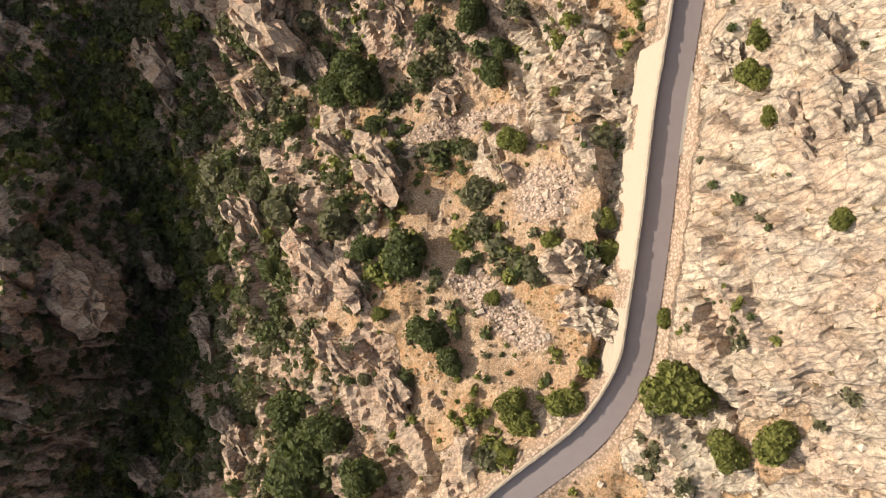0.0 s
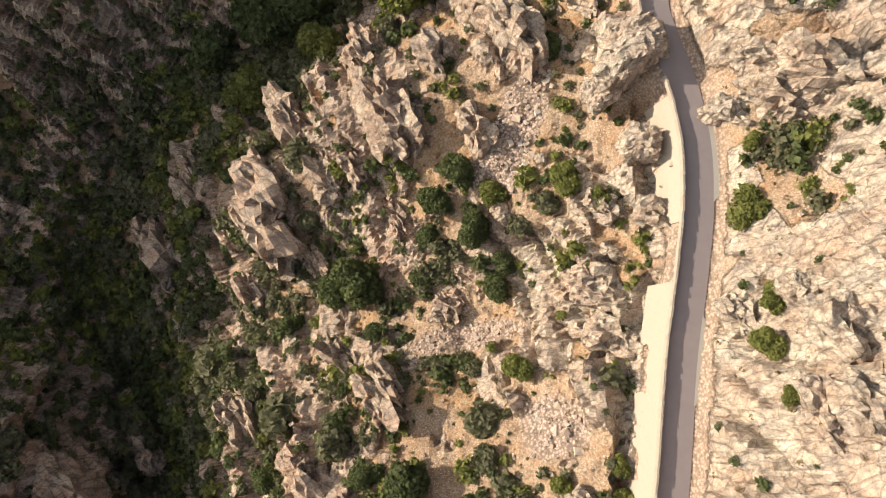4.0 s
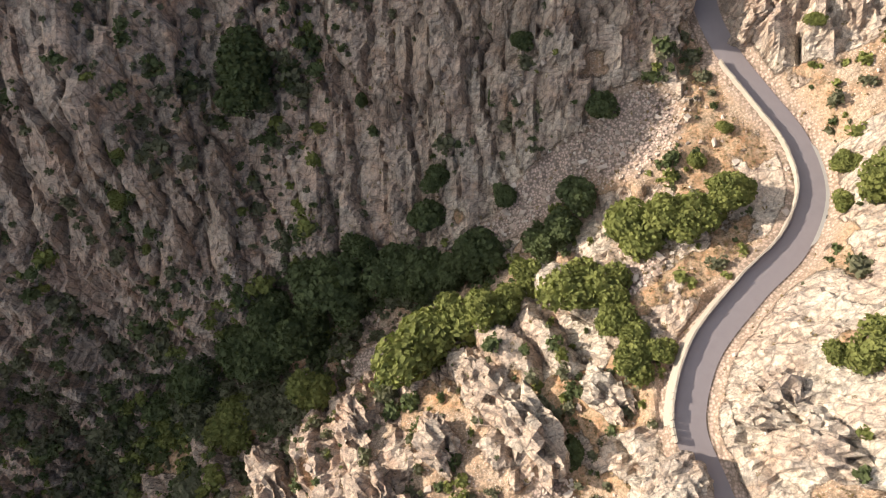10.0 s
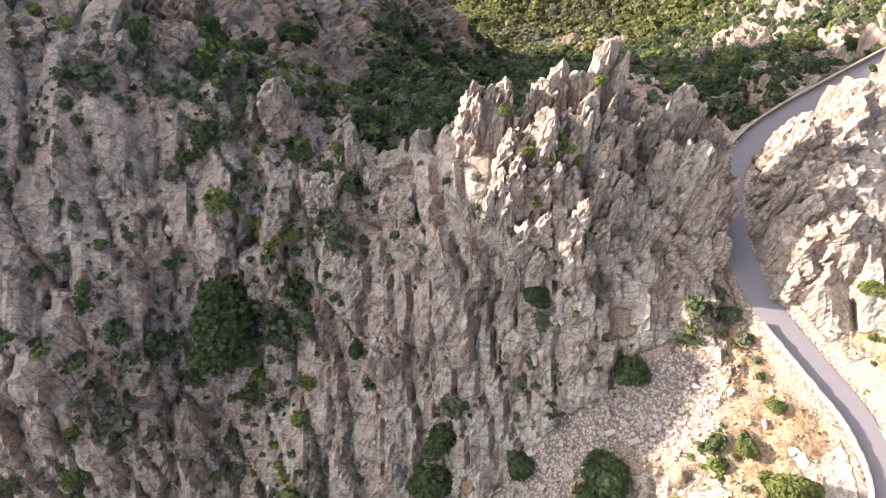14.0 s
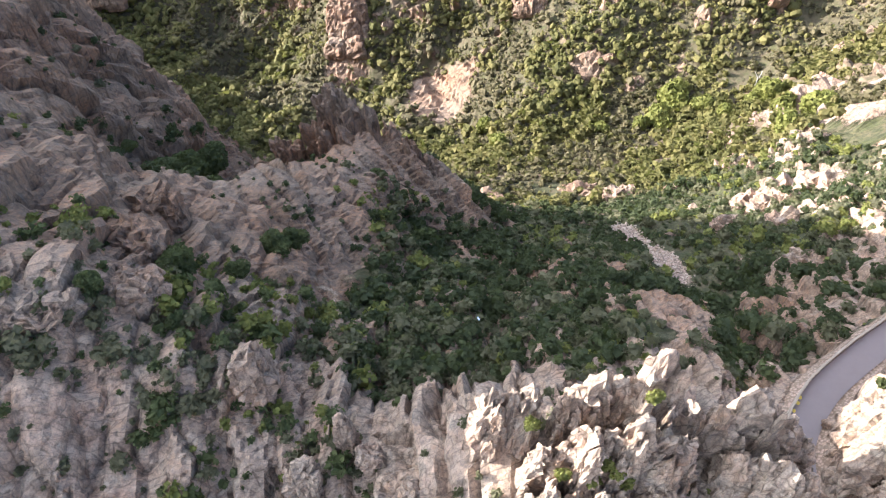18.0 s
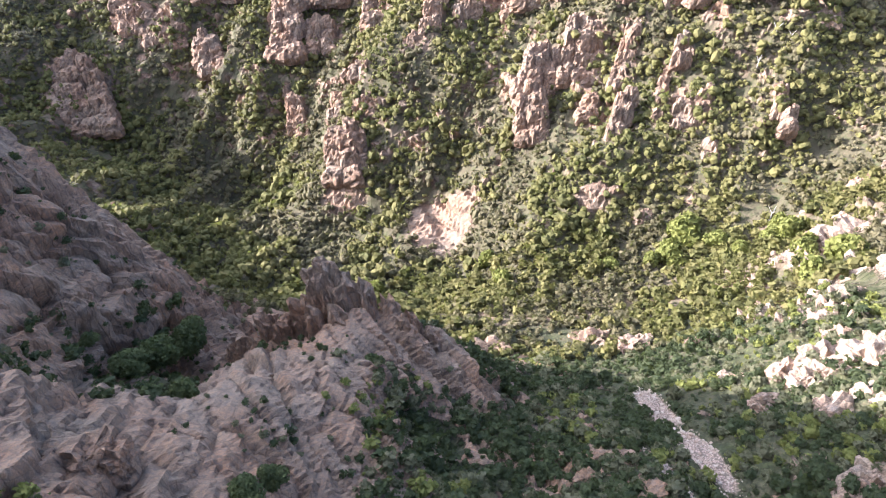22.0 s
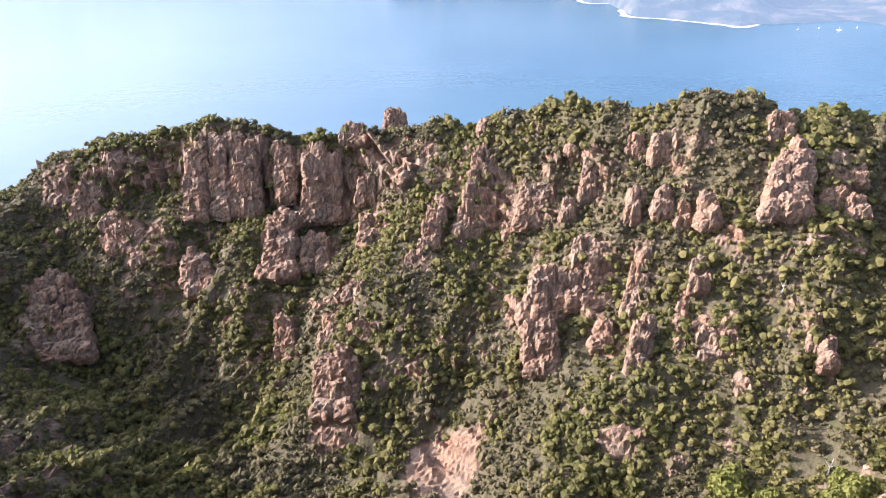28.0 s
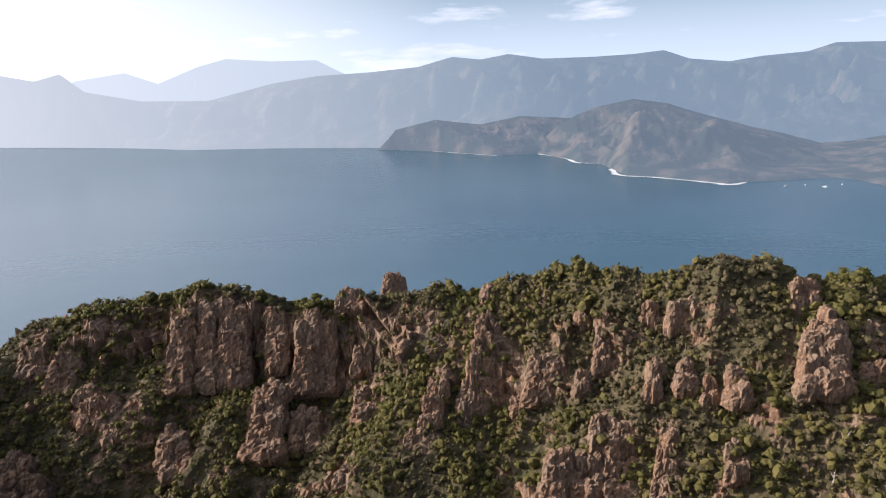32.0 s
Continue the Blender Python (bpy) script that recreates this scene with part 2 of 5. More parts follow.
def make_leaf(name, dark, light, own=0.55, patch=0.35):
    k = Mat(name, 0.75)
    r = k.add("NewGeometry").outputs["Random Per Island"]
    where = k.noise(k.place(), patch, 3)
    mixed = k.math("ADD", k.math("MULTIPLY", r, own), k.math("MULTIPLY", k.span(where, 0.3, 0.7), 1.05 - own))
    k.b.inputs["Specular IOR Level"].default_value = 0.2
    tufts = k.noise(k.place(), 2.4, 5, 0.75)
    mixed = k.math("MULTIPLY", mixed, k.span(tufts, 0.3, 0.6, 0.45, 1.15))
    k.bump(tufts, 0.5, 0.9)
    c = k.mix(mixed, dark, light)
    k.colour(c)
    glow = k.add("BsdfTranslucent", Color=k.mix(0.5, c, (0.16, 0.20, 0.03)))
    blend = k.add("MixShader", Fac=0.3)
    k.l.new(k.b.outputs[0], blend.inputs[1])
    k.l.new(glow.outputs[0], blend.inputs[2])
    k.l.new(blend.outputs[0], k.n["Material Output"].inputs["Surface"])
    return k.m


def make_plain(name, a, b, scale, roughness=0.85, bump=0.05):
    k = Mat(name, roughness)
    p = k.place()
    f = k.noise(p, scale, 6, 0.65)
    r = k.add("ObjectInfo").outputs["Random"]
    k.bump(f, bump, 0.8)
    return k.colour(k.mix(k.math("ADD", k.math("MULTIPLY", f, 0.7), k.math("MULTIPLY", r, 0.3)), a, b))


def make_water():
    k = Mat("sea_water", 0.22)
    k.b.inputs["IOR"].default_value = 1.33
    k.b.inputs["Specular IOR Level"].default_value = 0.9
    p = k.place((1, 1.6, 1), (0, 0, 25))
    waves = k.math("ADD", k.noise(p, 0.022, 2, 0.5), k.math("MULTIPLY", k.noise(p, 0.011, 3, 0.5), 0.9))
    k.bump(waves, 1.6, 0.3)
    return k.colour(k.mix(k.span(k.noise(p, 0.0016, 3), 0.3, 0.7), (0.055, 0.115, 0.165), (0.07, 0.14, 0.195)))


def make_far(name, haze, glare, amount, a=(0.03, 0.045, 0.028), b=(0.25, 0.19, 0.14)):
    """Distance beyond the sea, its haze painted as emission that brightens towards the sun."""
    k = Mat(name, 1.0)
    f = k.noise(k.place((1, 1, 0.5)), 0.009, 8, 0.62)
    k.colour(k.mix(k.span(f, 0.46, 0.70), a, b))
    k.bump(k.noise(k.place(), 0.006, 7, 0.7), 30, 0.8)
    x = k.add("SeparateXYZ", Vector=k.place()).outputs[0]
    haze_glow = k.add("Emission", Color=k.mix(k.span(x, -2600, 900), glare, haze), Strength=1.0)
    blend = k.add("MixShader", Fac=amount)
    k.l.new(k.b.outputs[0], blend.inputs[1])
    k.l.new(haze_glow.outputs[0], blend.inputs[2])
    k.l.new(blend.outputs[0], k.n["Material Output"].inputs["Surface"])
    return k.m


GROUND, ROCK = make_ground(), make_rock()
ASPHALT = make_plain("worn_asphalt", (0.175, 0.145, 0.142), (0.235, 0.20, 0.195), 0.5, 0.9, 0.01)
WALL_STONE = make_plain("pale_wall_stone", (0.24, 0.195, 0.15), (0.37, 0.31, 0.24), 3.0, 0.9, 0.05)
BARK = make_plain("bark", (0.09, 0.07, 0.05), (0.16, 0.13, 0.10), 3.0, 0.95, 0.05)
LEAF = make_leaf("evergreen_oak_leaves", (0.055, 0.068, 0.027), (0.13, 0.145, 0.055))
LEAF_LIGHT = make_leaf("strawberry_tree_leaves", (0.115, 0.125, 0.032), (0.25, 0.245, 0.066))
# oak leaves darkened: the glen's shade is put into their colour
LEAF_SHADE = make_leaf("shade_tinted_oak_leaves", (0.036, 0.046, 0.021), (0.088, 0.10, 0.042))
LEAF_GREY = make_leaf("maquis_leaves", (0.095, 0.092, 0.050), (0.19, 0.175, 0.10))
LEAF_FAR = make_leaf("woodland_leaves", (0.098, 0.092, 0.032), (0.215, 0.183, 0.064), 0.28, 0.09)
LEAF_OAKS = make_leaf("far_oak_leaves", (0.074, 0.074, 0.025), (0.185, 0.165, 0.053), 0.3, 0.09)
LEAF_SLOPE = make_leaf("slope_maquis_leaves", (0.090, 0.079, 0.040), (0.185, 0.152, 0.082), 0.3, 0.09)
LEAF_DRY = make_leaf("dry_broom", (0.15, 0.10, 0.045), (0.30, 0.21, 0.10))
WATER = make_water()


# ---- landform: crest lines, valley lines and the road carry the heights; noise gives the rock its relief ----
def lattice(ix, iy, iz, seed):
    h = ix.astype(np.uint32) * np.uint32(374761393) + iy.astype(np.uint32) * np.uint32(668265263) + iz.astype(np.uint32) * np.uint32(2147483647) + np.uint32(seed * 974711 + 11)
    h = (h ^ (h >> np.uint32(13))) * np.uint32(1274126177)
    h = (h ^ (h >> np.uint32(16))) * np.uint32(2246822519)
    return h ^ (h >> np.uint32(15))


def noise3(p, seed=0):
    """Smooth value noise in -1..1 at the rows of p."""
    i = np.floor(p).astype(np.int64)
    f = p - i
    w = f * f * f * (f * (f * 6 - 15) + 10)
    total = np.zeros(len(p))
    for dx in (0, 1):
        for dy in (0, 1):
            for dz in (0, 1):
                v = (lattice(i[:, 0] + dx, i[:, 1] + dy, i[:, 2] + dz, seed) & np.uint32(0xFFFFFF)) / 8388607.5 - 1
                total += v * (w[:, 0] if dx else 1 - w[:, 0]) * (w[:, 1] if dy else 1 - w[:, 1]) * (w[:, 2] if dz else 1 - w[:, 2])
    return total


def fbm(p, octaves=4, seed=0, gain=0.5):
    total, a = np.zeros(len(p)), 1.0
    for o in range(octaves):
        total += a * noise3(p * 2.03 ** o + 17.3 * o, seed + o)
        a *= gain
    return total


def ridged(p, octaves=4, seed=0, gain=0.5):
    """Sharp-crested noise in about 0..1.5."""
    total, a = np.zeros(len(p)), 1.0
    for o in range(octaves):
        total += a * (1 - np.abs(noise3(p * 2.07 ** o + 9.1 * o, seed + o)) * 1.7)
        a *= gain
    return total * 0.62


def blocks(p, seed=0):
    """Jointed blocks: each cell's own random level and the distance to its edge."""
    i = np.floor(p).astype(np.int64)
    best, second, level = np.full(len(p), 9.0), np.full(len(p), 9.0), np.zeros(len(p))
    for dx in (-1, 0, 1):
        for dy in (-1, 0, 1):
            for dz in (-1, 0, 1):
                c = i + (dx, dy, dz)
                h = lattice(c[:, 0], c[:, 1], c[:, 2], seed)
                q = np.stack(((h & np.uint32(1023)) / 1023.0, ((h >> np.uint32(10)) & np.uint32(1023)) / 1023.0, ((h >> np.uint32(20)) & np.uint32(1023)) / 1023.0), 1)
                d = ((c + 0.15 + 0.7 * q - p) ** 2).sum(1)
                near = d < best
                second = np.where(near, best, np.minimum(second, d))
                level = np.where(near, (h % np.uint32(977)) / 976.0, level)
                best = np.where(near, d, best)
    return level, np.sqrt(second) - np.sqrt(best)


def smooth(a, b, v):
    t = np.clip((v - a) / (b - a), 0, 1)
    return t * t * (3 - 2 * t)


def along(line, step):
    """Points at even steps along a line of (x, y, z) corners, rounded by a spline."""
    p = np.array(line, float)
    d = np.concatenate(([0], np.cumsum(np.linalg.norm(np.diff(p[:, :2], axis=0), axis=1))))
    m = np.gradient(p, d, axis=0)
    s = np.linspace(0, d[-1], max(2, int(d[-1] / step) + 1))
    k = np.clip(np.searchsorted(d, s) - 1, 0, len(d) - 2)
    h = (d[k + 1] - d[k])[:, None]
    t = ((s - d[k])[:, None]) / h
    return (2 * t**3 - 3 * t**2 + 1) * p[k] + (t**3 - 2 * t**2 + t) * h * m[k] + (3 * t**2 - 2 * t**3) * p[k + 1] + (t**3 - t**2) * h * m[k + 1]


ROAD = [(-32, -66, 244), (-12, -52, 247), (2, -42, 249), (14.7, -31.6, 251), (28, -20.2, 253.5), (34, -9.6, 255.5), (36, 1.6, 257), (38.1, 15.7, 258.2), (40.7, 36.4, 259.8), (43.6, 52.4, 260.8), (45.2, 63, 261.4), (45.6, 74.2, 262),
        (44.5, 83.8, 262), (41.9, 94, 262), (39.9, 102.8, 262), (43.3, 113.7, 262), (54.6, 126.9, 262), (65.2, 136.7, 262), (70.9, 148.2, 262), (70.3, 158.4, 262), (65.4, 170, 262), (61, 180, 262), (58.3, 192, 262), (58.7, 203, 262),
        (61.4, 213.5, 262), (68.5, 222.3, 262), (78, 229.3, 262), (91, 237, 262), (112, 249, 262), (150, 268, 262)]
LINES = {
    "gorge": [(46, 172, 257), (30, 160, 248), (10, 148, 235), (-15, 131, 218), (-45, 121, 199), (-75, 116, 182), (-104, 95, 168), (-112, 68, 163), (-100, 44, 160), (-90, 18, 158), (-92, -15, 154), (-98, -50, 150), (-100, -90, 147)],
    "wall_crest": [(57, 201, 270), (54, 203, 274), (46, 206, 274), (39, 208, 280), (31, 208, 278), (25, 208, 287), (17, 208, 287), (11, 209, 283), (4, 210, 282), (-2, 213, 272), (-10, 218, 262), (-18, 218, 265), (-34, 226, 271), (-48, 224, 279), (-57, 218, 277), (-70, 210, 277), (-90, 210, 287), (-120, 200, 304), (-150, 190, 306), (-195, 175, 304)],
    "wall_back": [(54, 222, 258), (42, 224, 264), (25, 222, 266), (8, 223, 262), (-4, 230, 252), (-14, 240, 246)],
    "inner_rib": [(42, 228, 264), (48, 246, 255), (53, 275, 228), (52, 300, 206)],
    "road_valley": [(66, 240, 238), (74, 262, 222), (82, 290, 202), (77, 320, 182)],
    # out of view, raised so its shadow covers the glen and far road
    "left_mountain": [(-140, 262, 306), (-170, 285, 338), (-185, 325, 360), (-230, 350, 370), (-330, 370, 374)],
    # unseen peak added so that its shadow falls on the scree
    "unseen_left_peak": [(-190, 205, 344), (-215, 209, 350), (-250, 213, 350)],
    # unseen lower ground that keeps the peak's shadow off the road bend
    "unseen_left_slope": [(-188, 186, 320), (-230, 190, 326)],
    "west_valley": [(-150, 520, 62), (-230, 560, 90), (-330, 600, 120)],
    "wall_foot": [(54, 189, 262), (42, 185, 262), (28, 184, 261), (14, 184, 258), (0, 184, 254), (-20, 188, 250), (-42, 188, 250)],
    "plateau": [(-66, 211, 279), (-64, 250, 280), (-62, 262, 270), (-84, 285, 270), (-110, 300, 288)],
    "back_ridge": [(-64, 260, 272), (-60, 272, 262), (-54, 299, 249), (-46, 316, 236), (-44, 332, 222), (-40, 346, 214)],
    "glen_left": [(-34, 262, 240), (-16, 296, 224), (-14, 322, 206), (2, 336, 190)],
    "spur": [(-80, 374, 190), (-92, 378, 220), (-104, 382, 241), (-118, 386, 255), (-132, 390, 264), (-150, 394, 272), (-172, 398, 276), (-240, 410, 272), (-330, 420, 272)],
    "spur_face": [(-98, 332, 236), (-112, 336, 262), (-140, 345, 280)],
    "behind_spur": [(-90, 430, 120), (-150, 450, 160), (-215, 470, 180), (-330, 490, 210)],
    "knob": [(-66, 352, 194), (-54, 354, 200), (-42, 356, 206), (-30, 357, 220), (-17, 358, 211), (-7, 358, 199), (5, 358, 186), (18, 360, 166), (36, 368, 146)],
    "side_valley": [(-8, 252, 240), (6, 272, 226), (16, 295, 206), (28, 315, 189), (56, 330, 174), (80, 350, 160), (95, 375, 145), (100, 410, 117), (75, 440, 100), (40, 490, 74), (-15, 560, 44), (-60, 615, 30), (-120, 640, 26), (-190, 690, 28), (-290, 750, 34)],
    # unseen hill added to shade the foot of the coast ridge
    "unseen_west_hill": [(-410, 640, 80), (-425, 690, 110), (-440, 740, 125), (-455, 800, 130), (-480, 850, 120), (-520, 900, 80)],
    "gully": [(-86, 302, 238), (-82, 330, 216), (-78, 360, 192), (-80, 400, 150), (-70, 450, 105), (-50, 520, 65)],
    "knob_back": [(-60, 400, 140), (-20, 410, 130), (20, 412, 118), (55, 415, 112)],
    "under_road": [(84, 250, 246), (102, 264, 240), (130, 285, 232), (160, 310, 228)],
    "right_bank": [(88, 330, 178), (112, 345, 176), (137, 358, 173), (170, 372, 182), (230, 400, 200), (330, 440, 230)],
    "right_flat": [(132, 464, 91), (190, 500, 105), (216, 540, 112), (270, 556, 130), (350, 600, 180), (470, 640, 220)],
    "toe": [(-190, 730, 22), (-110, 690, 40), (-55, 654, 42), (10, 625, 52), (84, 636, 95), (136, 560, 92)],
    "face": [(-330, 850, 90), (-230, 860, 120), (-140, 840, 110), (-60, 760, 105), (20, 720, 120), (70, 680, 130), (116, 690, 158), (170, 660, 160), (240, 665, 190), (320, 680, 205)],
    "coast_crest": [(-560, 985, 10), (-490, 965, 60), (-433, 950, 98), (-370, 945, 150), (-290, 925, 174), (-195, 905, 193), (-150, 895, 191), (-127, 890, 180), (-74, 880, 190), (-26, 872, 200), (0, 865, 199), (52, 850, 210), (88, 840, 222), (137, 805, 224), (191, 765, 236), (277, 760, 234), (321, 760, 228), (351, 760, 226), (480, 760, 225)],
    "upper_face": [(-300, 890, 130), (-239, 890, 142), (-170, 876, 128), (-100, 862, 126), (-49, 852, 148), (10, 804, 150), (24, 776, 142), (60, 770, 158), (90, 766, 176), (134, 752, 186)],
    "mid_face": [(-150, 800, 92), (-76, 752, 77), (-14, 764, 120), (40, 715, 118), (85, 642, 98), (112, 690, 150), (157, 712, 188), (188, 668, 166), (240, 596, 142)],
    "sea_side": [(-600, 1080, -30), (-420, 1070, -30), (-200, 1060, -30), (0, 1030, -30), (150, 1020, -30), (300, 990, -30), (480, 980, -30)],
    "hill_right": [(66, -70, 276), (60, -25, 276), (54, 19, 286), (58, 45, 281), (62, 70, 268), (61, 100, 281), (72, 117, 281), (87, 140, 280), (93, 165, 279), (98, 190, 283), (120, 215, 282)],
    "gate_rock": [(69, 188, 275), (73, 202, 284), (82, 214, 283), (96, 222, 280)],
    "hill_upper": [(110, -70, 312), (100, 20, 330), (105, 70, 312), (112, 110, 318), (128, 150, 310), (145, 190, 300), (165, 225, 285)],
    "verge": [(2, -60, 240), (10, -40, 244), (22, -10, 250), (27, 20, 249), (26, 55, 242), (30, 75, 249), (28, 92, 250), (31, 120, 255), (46, 143, 257), (57, 160, 260)],
    "slope": [(-20, -60, 226), (-8, -25, 236), (-4, -3, 239), (0, 20, 233), (5, 46, 224), (2, 76, 233), (7, 96, 245), (12, 112, 246), (18, 130, 240)],
    "knoll": [(5, 98, 244), (-22, 105, 233), (-35, 92, 225), (-50, 90, 212), (-74, 103, 189), (-90, 100, 172)],
    "ribs": [(-30, -60, 206), (-26, -20, 222), (-28, 6, 225), (-20, 34, 222), (-24, 60, 207), (-33, 58, 203), (-50, 74, 207), (-62, 80, 196)],
    "gorge_edge": [(-66, -80, 180), (-52, -40, 196), (-47, -11, 199), (-54, 20, 196), (-60, 45, 190), (-80, 62, 176)],
    "left_block": [(-150, -80, 214), (-128, -40, 210), (-114, -5, 207), (-106, 14, 203), (-118, 34, 196)],
    # out of view, its height set so its shadow fills the gorge
    "left_hill": [(-195, -90, 214), (-182, -10, 215), (-176, 60, 215), (-185, 112, 206)],
    "left_wall": [(-70, 168, 255), (-100, 164, 254), (-135, 168, 258), (-180, 172, 262)],
}


CREST = np.array(LINES["coast_crest"], float)


def landform():
    """A linear radial spline through all the lines: a weight a point and the flat that it rises from."""
    pts = np.concatenate([along(v, 12 if k not in ("coast_crest", "sea_side", "face", "toe") else 26) for k, v in LINES.items()] + [along(ROAD, 12)])
    corners = np.array([(-900, -300, 200), (700, -300, 330), (-900, 500, 250), (800, 500, 240)], float)
    pts = np.concatenate((pts, corners))
    a = np.linalg.norm(pts[:, None, :2] - pts[None, :, :2], axis=2)
    a += np.eye(len(pts)) * -2.0
    ones = np.ones((len(pts), 1))
    full = np.block([[a, ones], [ones.T, np.zeros((1, 1))]])
    sol = np.linalg.solve(full, np.concatenate((pts[:, 2], [0])))
    return pts[:, :2], sol[:-1], sol[-1]


KNOTS, WEIGHTS, LEVEL = landform()


def base_height(x, y):
    out = np.empty(len(x))
    for s in range(0, len(x), 20000):
        d = np.hypot(x[s:s + 20000, None] - KNOTS[None, :, 0], y[s:s + 20000, None] - KNOTS[None, :, 1])
        out[s:s + 20000] = d @ WEIGHTS + LEVEL
    return out


GRID_X, GRID_Y = np.arange(-640, 641, 4.0), np.arange(-200, 1101, 4.0)
_gx, _gy = np.meshgrid(GRID_X, GRID_Y)
GRID_H = base_height(_gx.ravel(), _gy.ravel()).reshape(_gx.shape)


def sample(grid, x, y):
    fx = np.clip((x - GRID_X[0]) / 4.0, 0, len(GRID_X) - 1.001)
    fy = np.clip((y - GRID_Y[0]) / 4.0, 0, len(GRID_Y) - 1.001)
    i, j = fx.astype(int), fy.astype(int)
    u, v = fx - i, fy - j
    return (grid[j, i] * (1 - u) + grid[j, i + 1] * u) * (1 - v) + (grid[j + 1, i] * (1 - u) + grid[j + 1, i + 1] * u) * v


ROAD_PATH = along(ROAD, 1.0)


def near_road(x, y):
    """Distance from the road's middle, the road's height there, and the side (left of the way is positive)."""
    dist, z, side = np.full(len(x), 99.0), np.zeros(len(x)), np.zeros(len(x))
    idx = np.nonzero((x > -60) & (x < 175) & (y > -90) & (y < 290))[0]
    tan = np.gradient(ROAD_PATH[:, :2], axis=0)
    for s in range(0, len(idx), 20000):
        k = idx[s:s + 20000]
        dx, dy = x[k, None] - ROAD_PATH[None, :, 0], y[k, None] - ROAD_PATH[None, :, 1]
        d2 = dx * dx + dy * dy
        n = d2.argmin(1)
        r = np.arange(len(k))
        dist[k], z[k] = np.sqrt(d2[r, n]), ROAD_PATH[n, 2]
        side[k] = np.sign(tan[n, 0] * dy[r, n] - tan[n, 1] * dx[r, n])
    return dist, z, side


def blobs(x, y, list_of):
    """1 inside any of the patches (x, y, half length, half width, turn in degrees), fading out at the rim."""
    out = np.zeros(len(x))
    for cx, cy, a, b, turn in list_of:
        c, s = math.cos(radians(turn)), math.sin(radians(turn))
        u, v = (x - cx) * c + (y - cy) * s, -(x - cx) * s + (y - cy) * c
        out = np.maximum(out, 1 - smooth(0.7, 1.15, np.hypot(u / a, v / b)))
    return out


RETAINED = [(-12, 2, 4.6, -5), (8, 50, 5.4, -8), (60, 86, 5.6, -7), (103, 128, 3.6, -2.5)]
SCREES = [(40, 166, 12, 9, 35), (22, 159, 16, 6, 35), (6, 149, 10, 4, 35), (16, 88, 12, 5, 75), (12, 78, 7, 6, 60), (8, 4, 9, 4, -35), (14, -2, 8, 4, -35), (21, 24, 7, 6, 40), (4, 43, 14, 3.5, 10), (-18, 127, 6, 4, 40), (36, 132, 8, 3, 35)]
STREAM = [(81, 352, 20, 5.5, 90), (80, 314, 20, 5.0, 92), (64, 300, 23, 2.6, 91)]
STRAWS = [(54, 152, 15, 7, 70), (47, 136, 12, 6, 40), (20, 2, 9, 6, 0), (22, 44, 9, 9, 0), (16, 50, 8, 5, 30), (-12, -12, 9, 5, 60), (-40, 100, 8, 4, 20), (18, 96, 5, 8, 20)]


# crags of the coast ridge: foot (x, y, z), head (x, y, z), half width, ribs
COAST_CLIFF = [(-184, 863, 121, -189, 905, 193, 49, 9), (-127, 866, 134, -130, 897, 186, 11.7, 2), (-94, 859, 116, -88, 876, 186, 22, 4), (-129, 799, 90, -126, 855, 140, 18, 3), (-348, 890, 128, -351, 918, 162, 18.5, 3), (-324, 879, 112, -313, 894, 151, 16, 3), (-276, 842, 98, -301, 876, 128, 15, 3), (-247, 832, 88, -260, 859, 115, 22, 4), (-195, 799, 75, -212, 830, 106, 17, 3), (-307, 752, 45, -334, 820, 97, 31, 6)]
COAST_SKYLINE = [(-62, 877, 186, -60, 888, 203, 16, 4), (-23, 900, 186, -21, 910, 208, 14, 4), (122, 780, 201, 120, 785, 208, 5.7, 1), (161, 752, 204, 166, 764, 224, 9.4, 3), (178, 741, 206, 182, 748, 227, 11.3, 4), (255, 724, 222, 259, 733, 247, 12, 4), (60, 838, 204, 62, 842, 214, 8, 2)]
COAST_SPUR = [(-51, 852, 135, -47, 857, 160, 11.4, 3), (-97, 807, 90, -96, 840, 118, 18, 4), (-57, 739, 99, -44, 750, 112, 13, 3), (-44, 805, 114, -46, 836, 134, 14, 3), (-9, 741, 112, -4, 756, 134, 13, 4), (2, 755, 130, 14, 796, 160, 9.1, 3), (36, 766, 134, 60, 830, 205, 15, 5), (86, 757, 149, 94, 780, 182, 16.4, 4), (69, 759, 138, 70, 771, 148, 6.6, 2), (130, 746, 174, 139, 770, 212, 10.6, 4), (112, 741, 163, 115, 752, 177, 5.5, 2)]
COAST_TOWER = [(-66, 660, 52, -67, 694, 92, 21, 4), (-77, 722, 68, -76, 752, 88, 8.5, 2), (-46, 705, 80, -48, 719, 98, 10.3, 3), (-117, 735, 48, -122, 768, 75, 11, 3), (77, 640, 96, 77, 668, 132, 14.2, 3), (81, 676, 116, 92, 698, 152, 18, 4), (110, 676, 124, 122, 716, 168, 17, 4), (116, 640, 114, 122, 660, 128, 7.5, 2), (138, 655, 124, 156, 690, 170, 7.7, 3), (130, 609, 112, 145, 642, 144, 8.7, 3)]
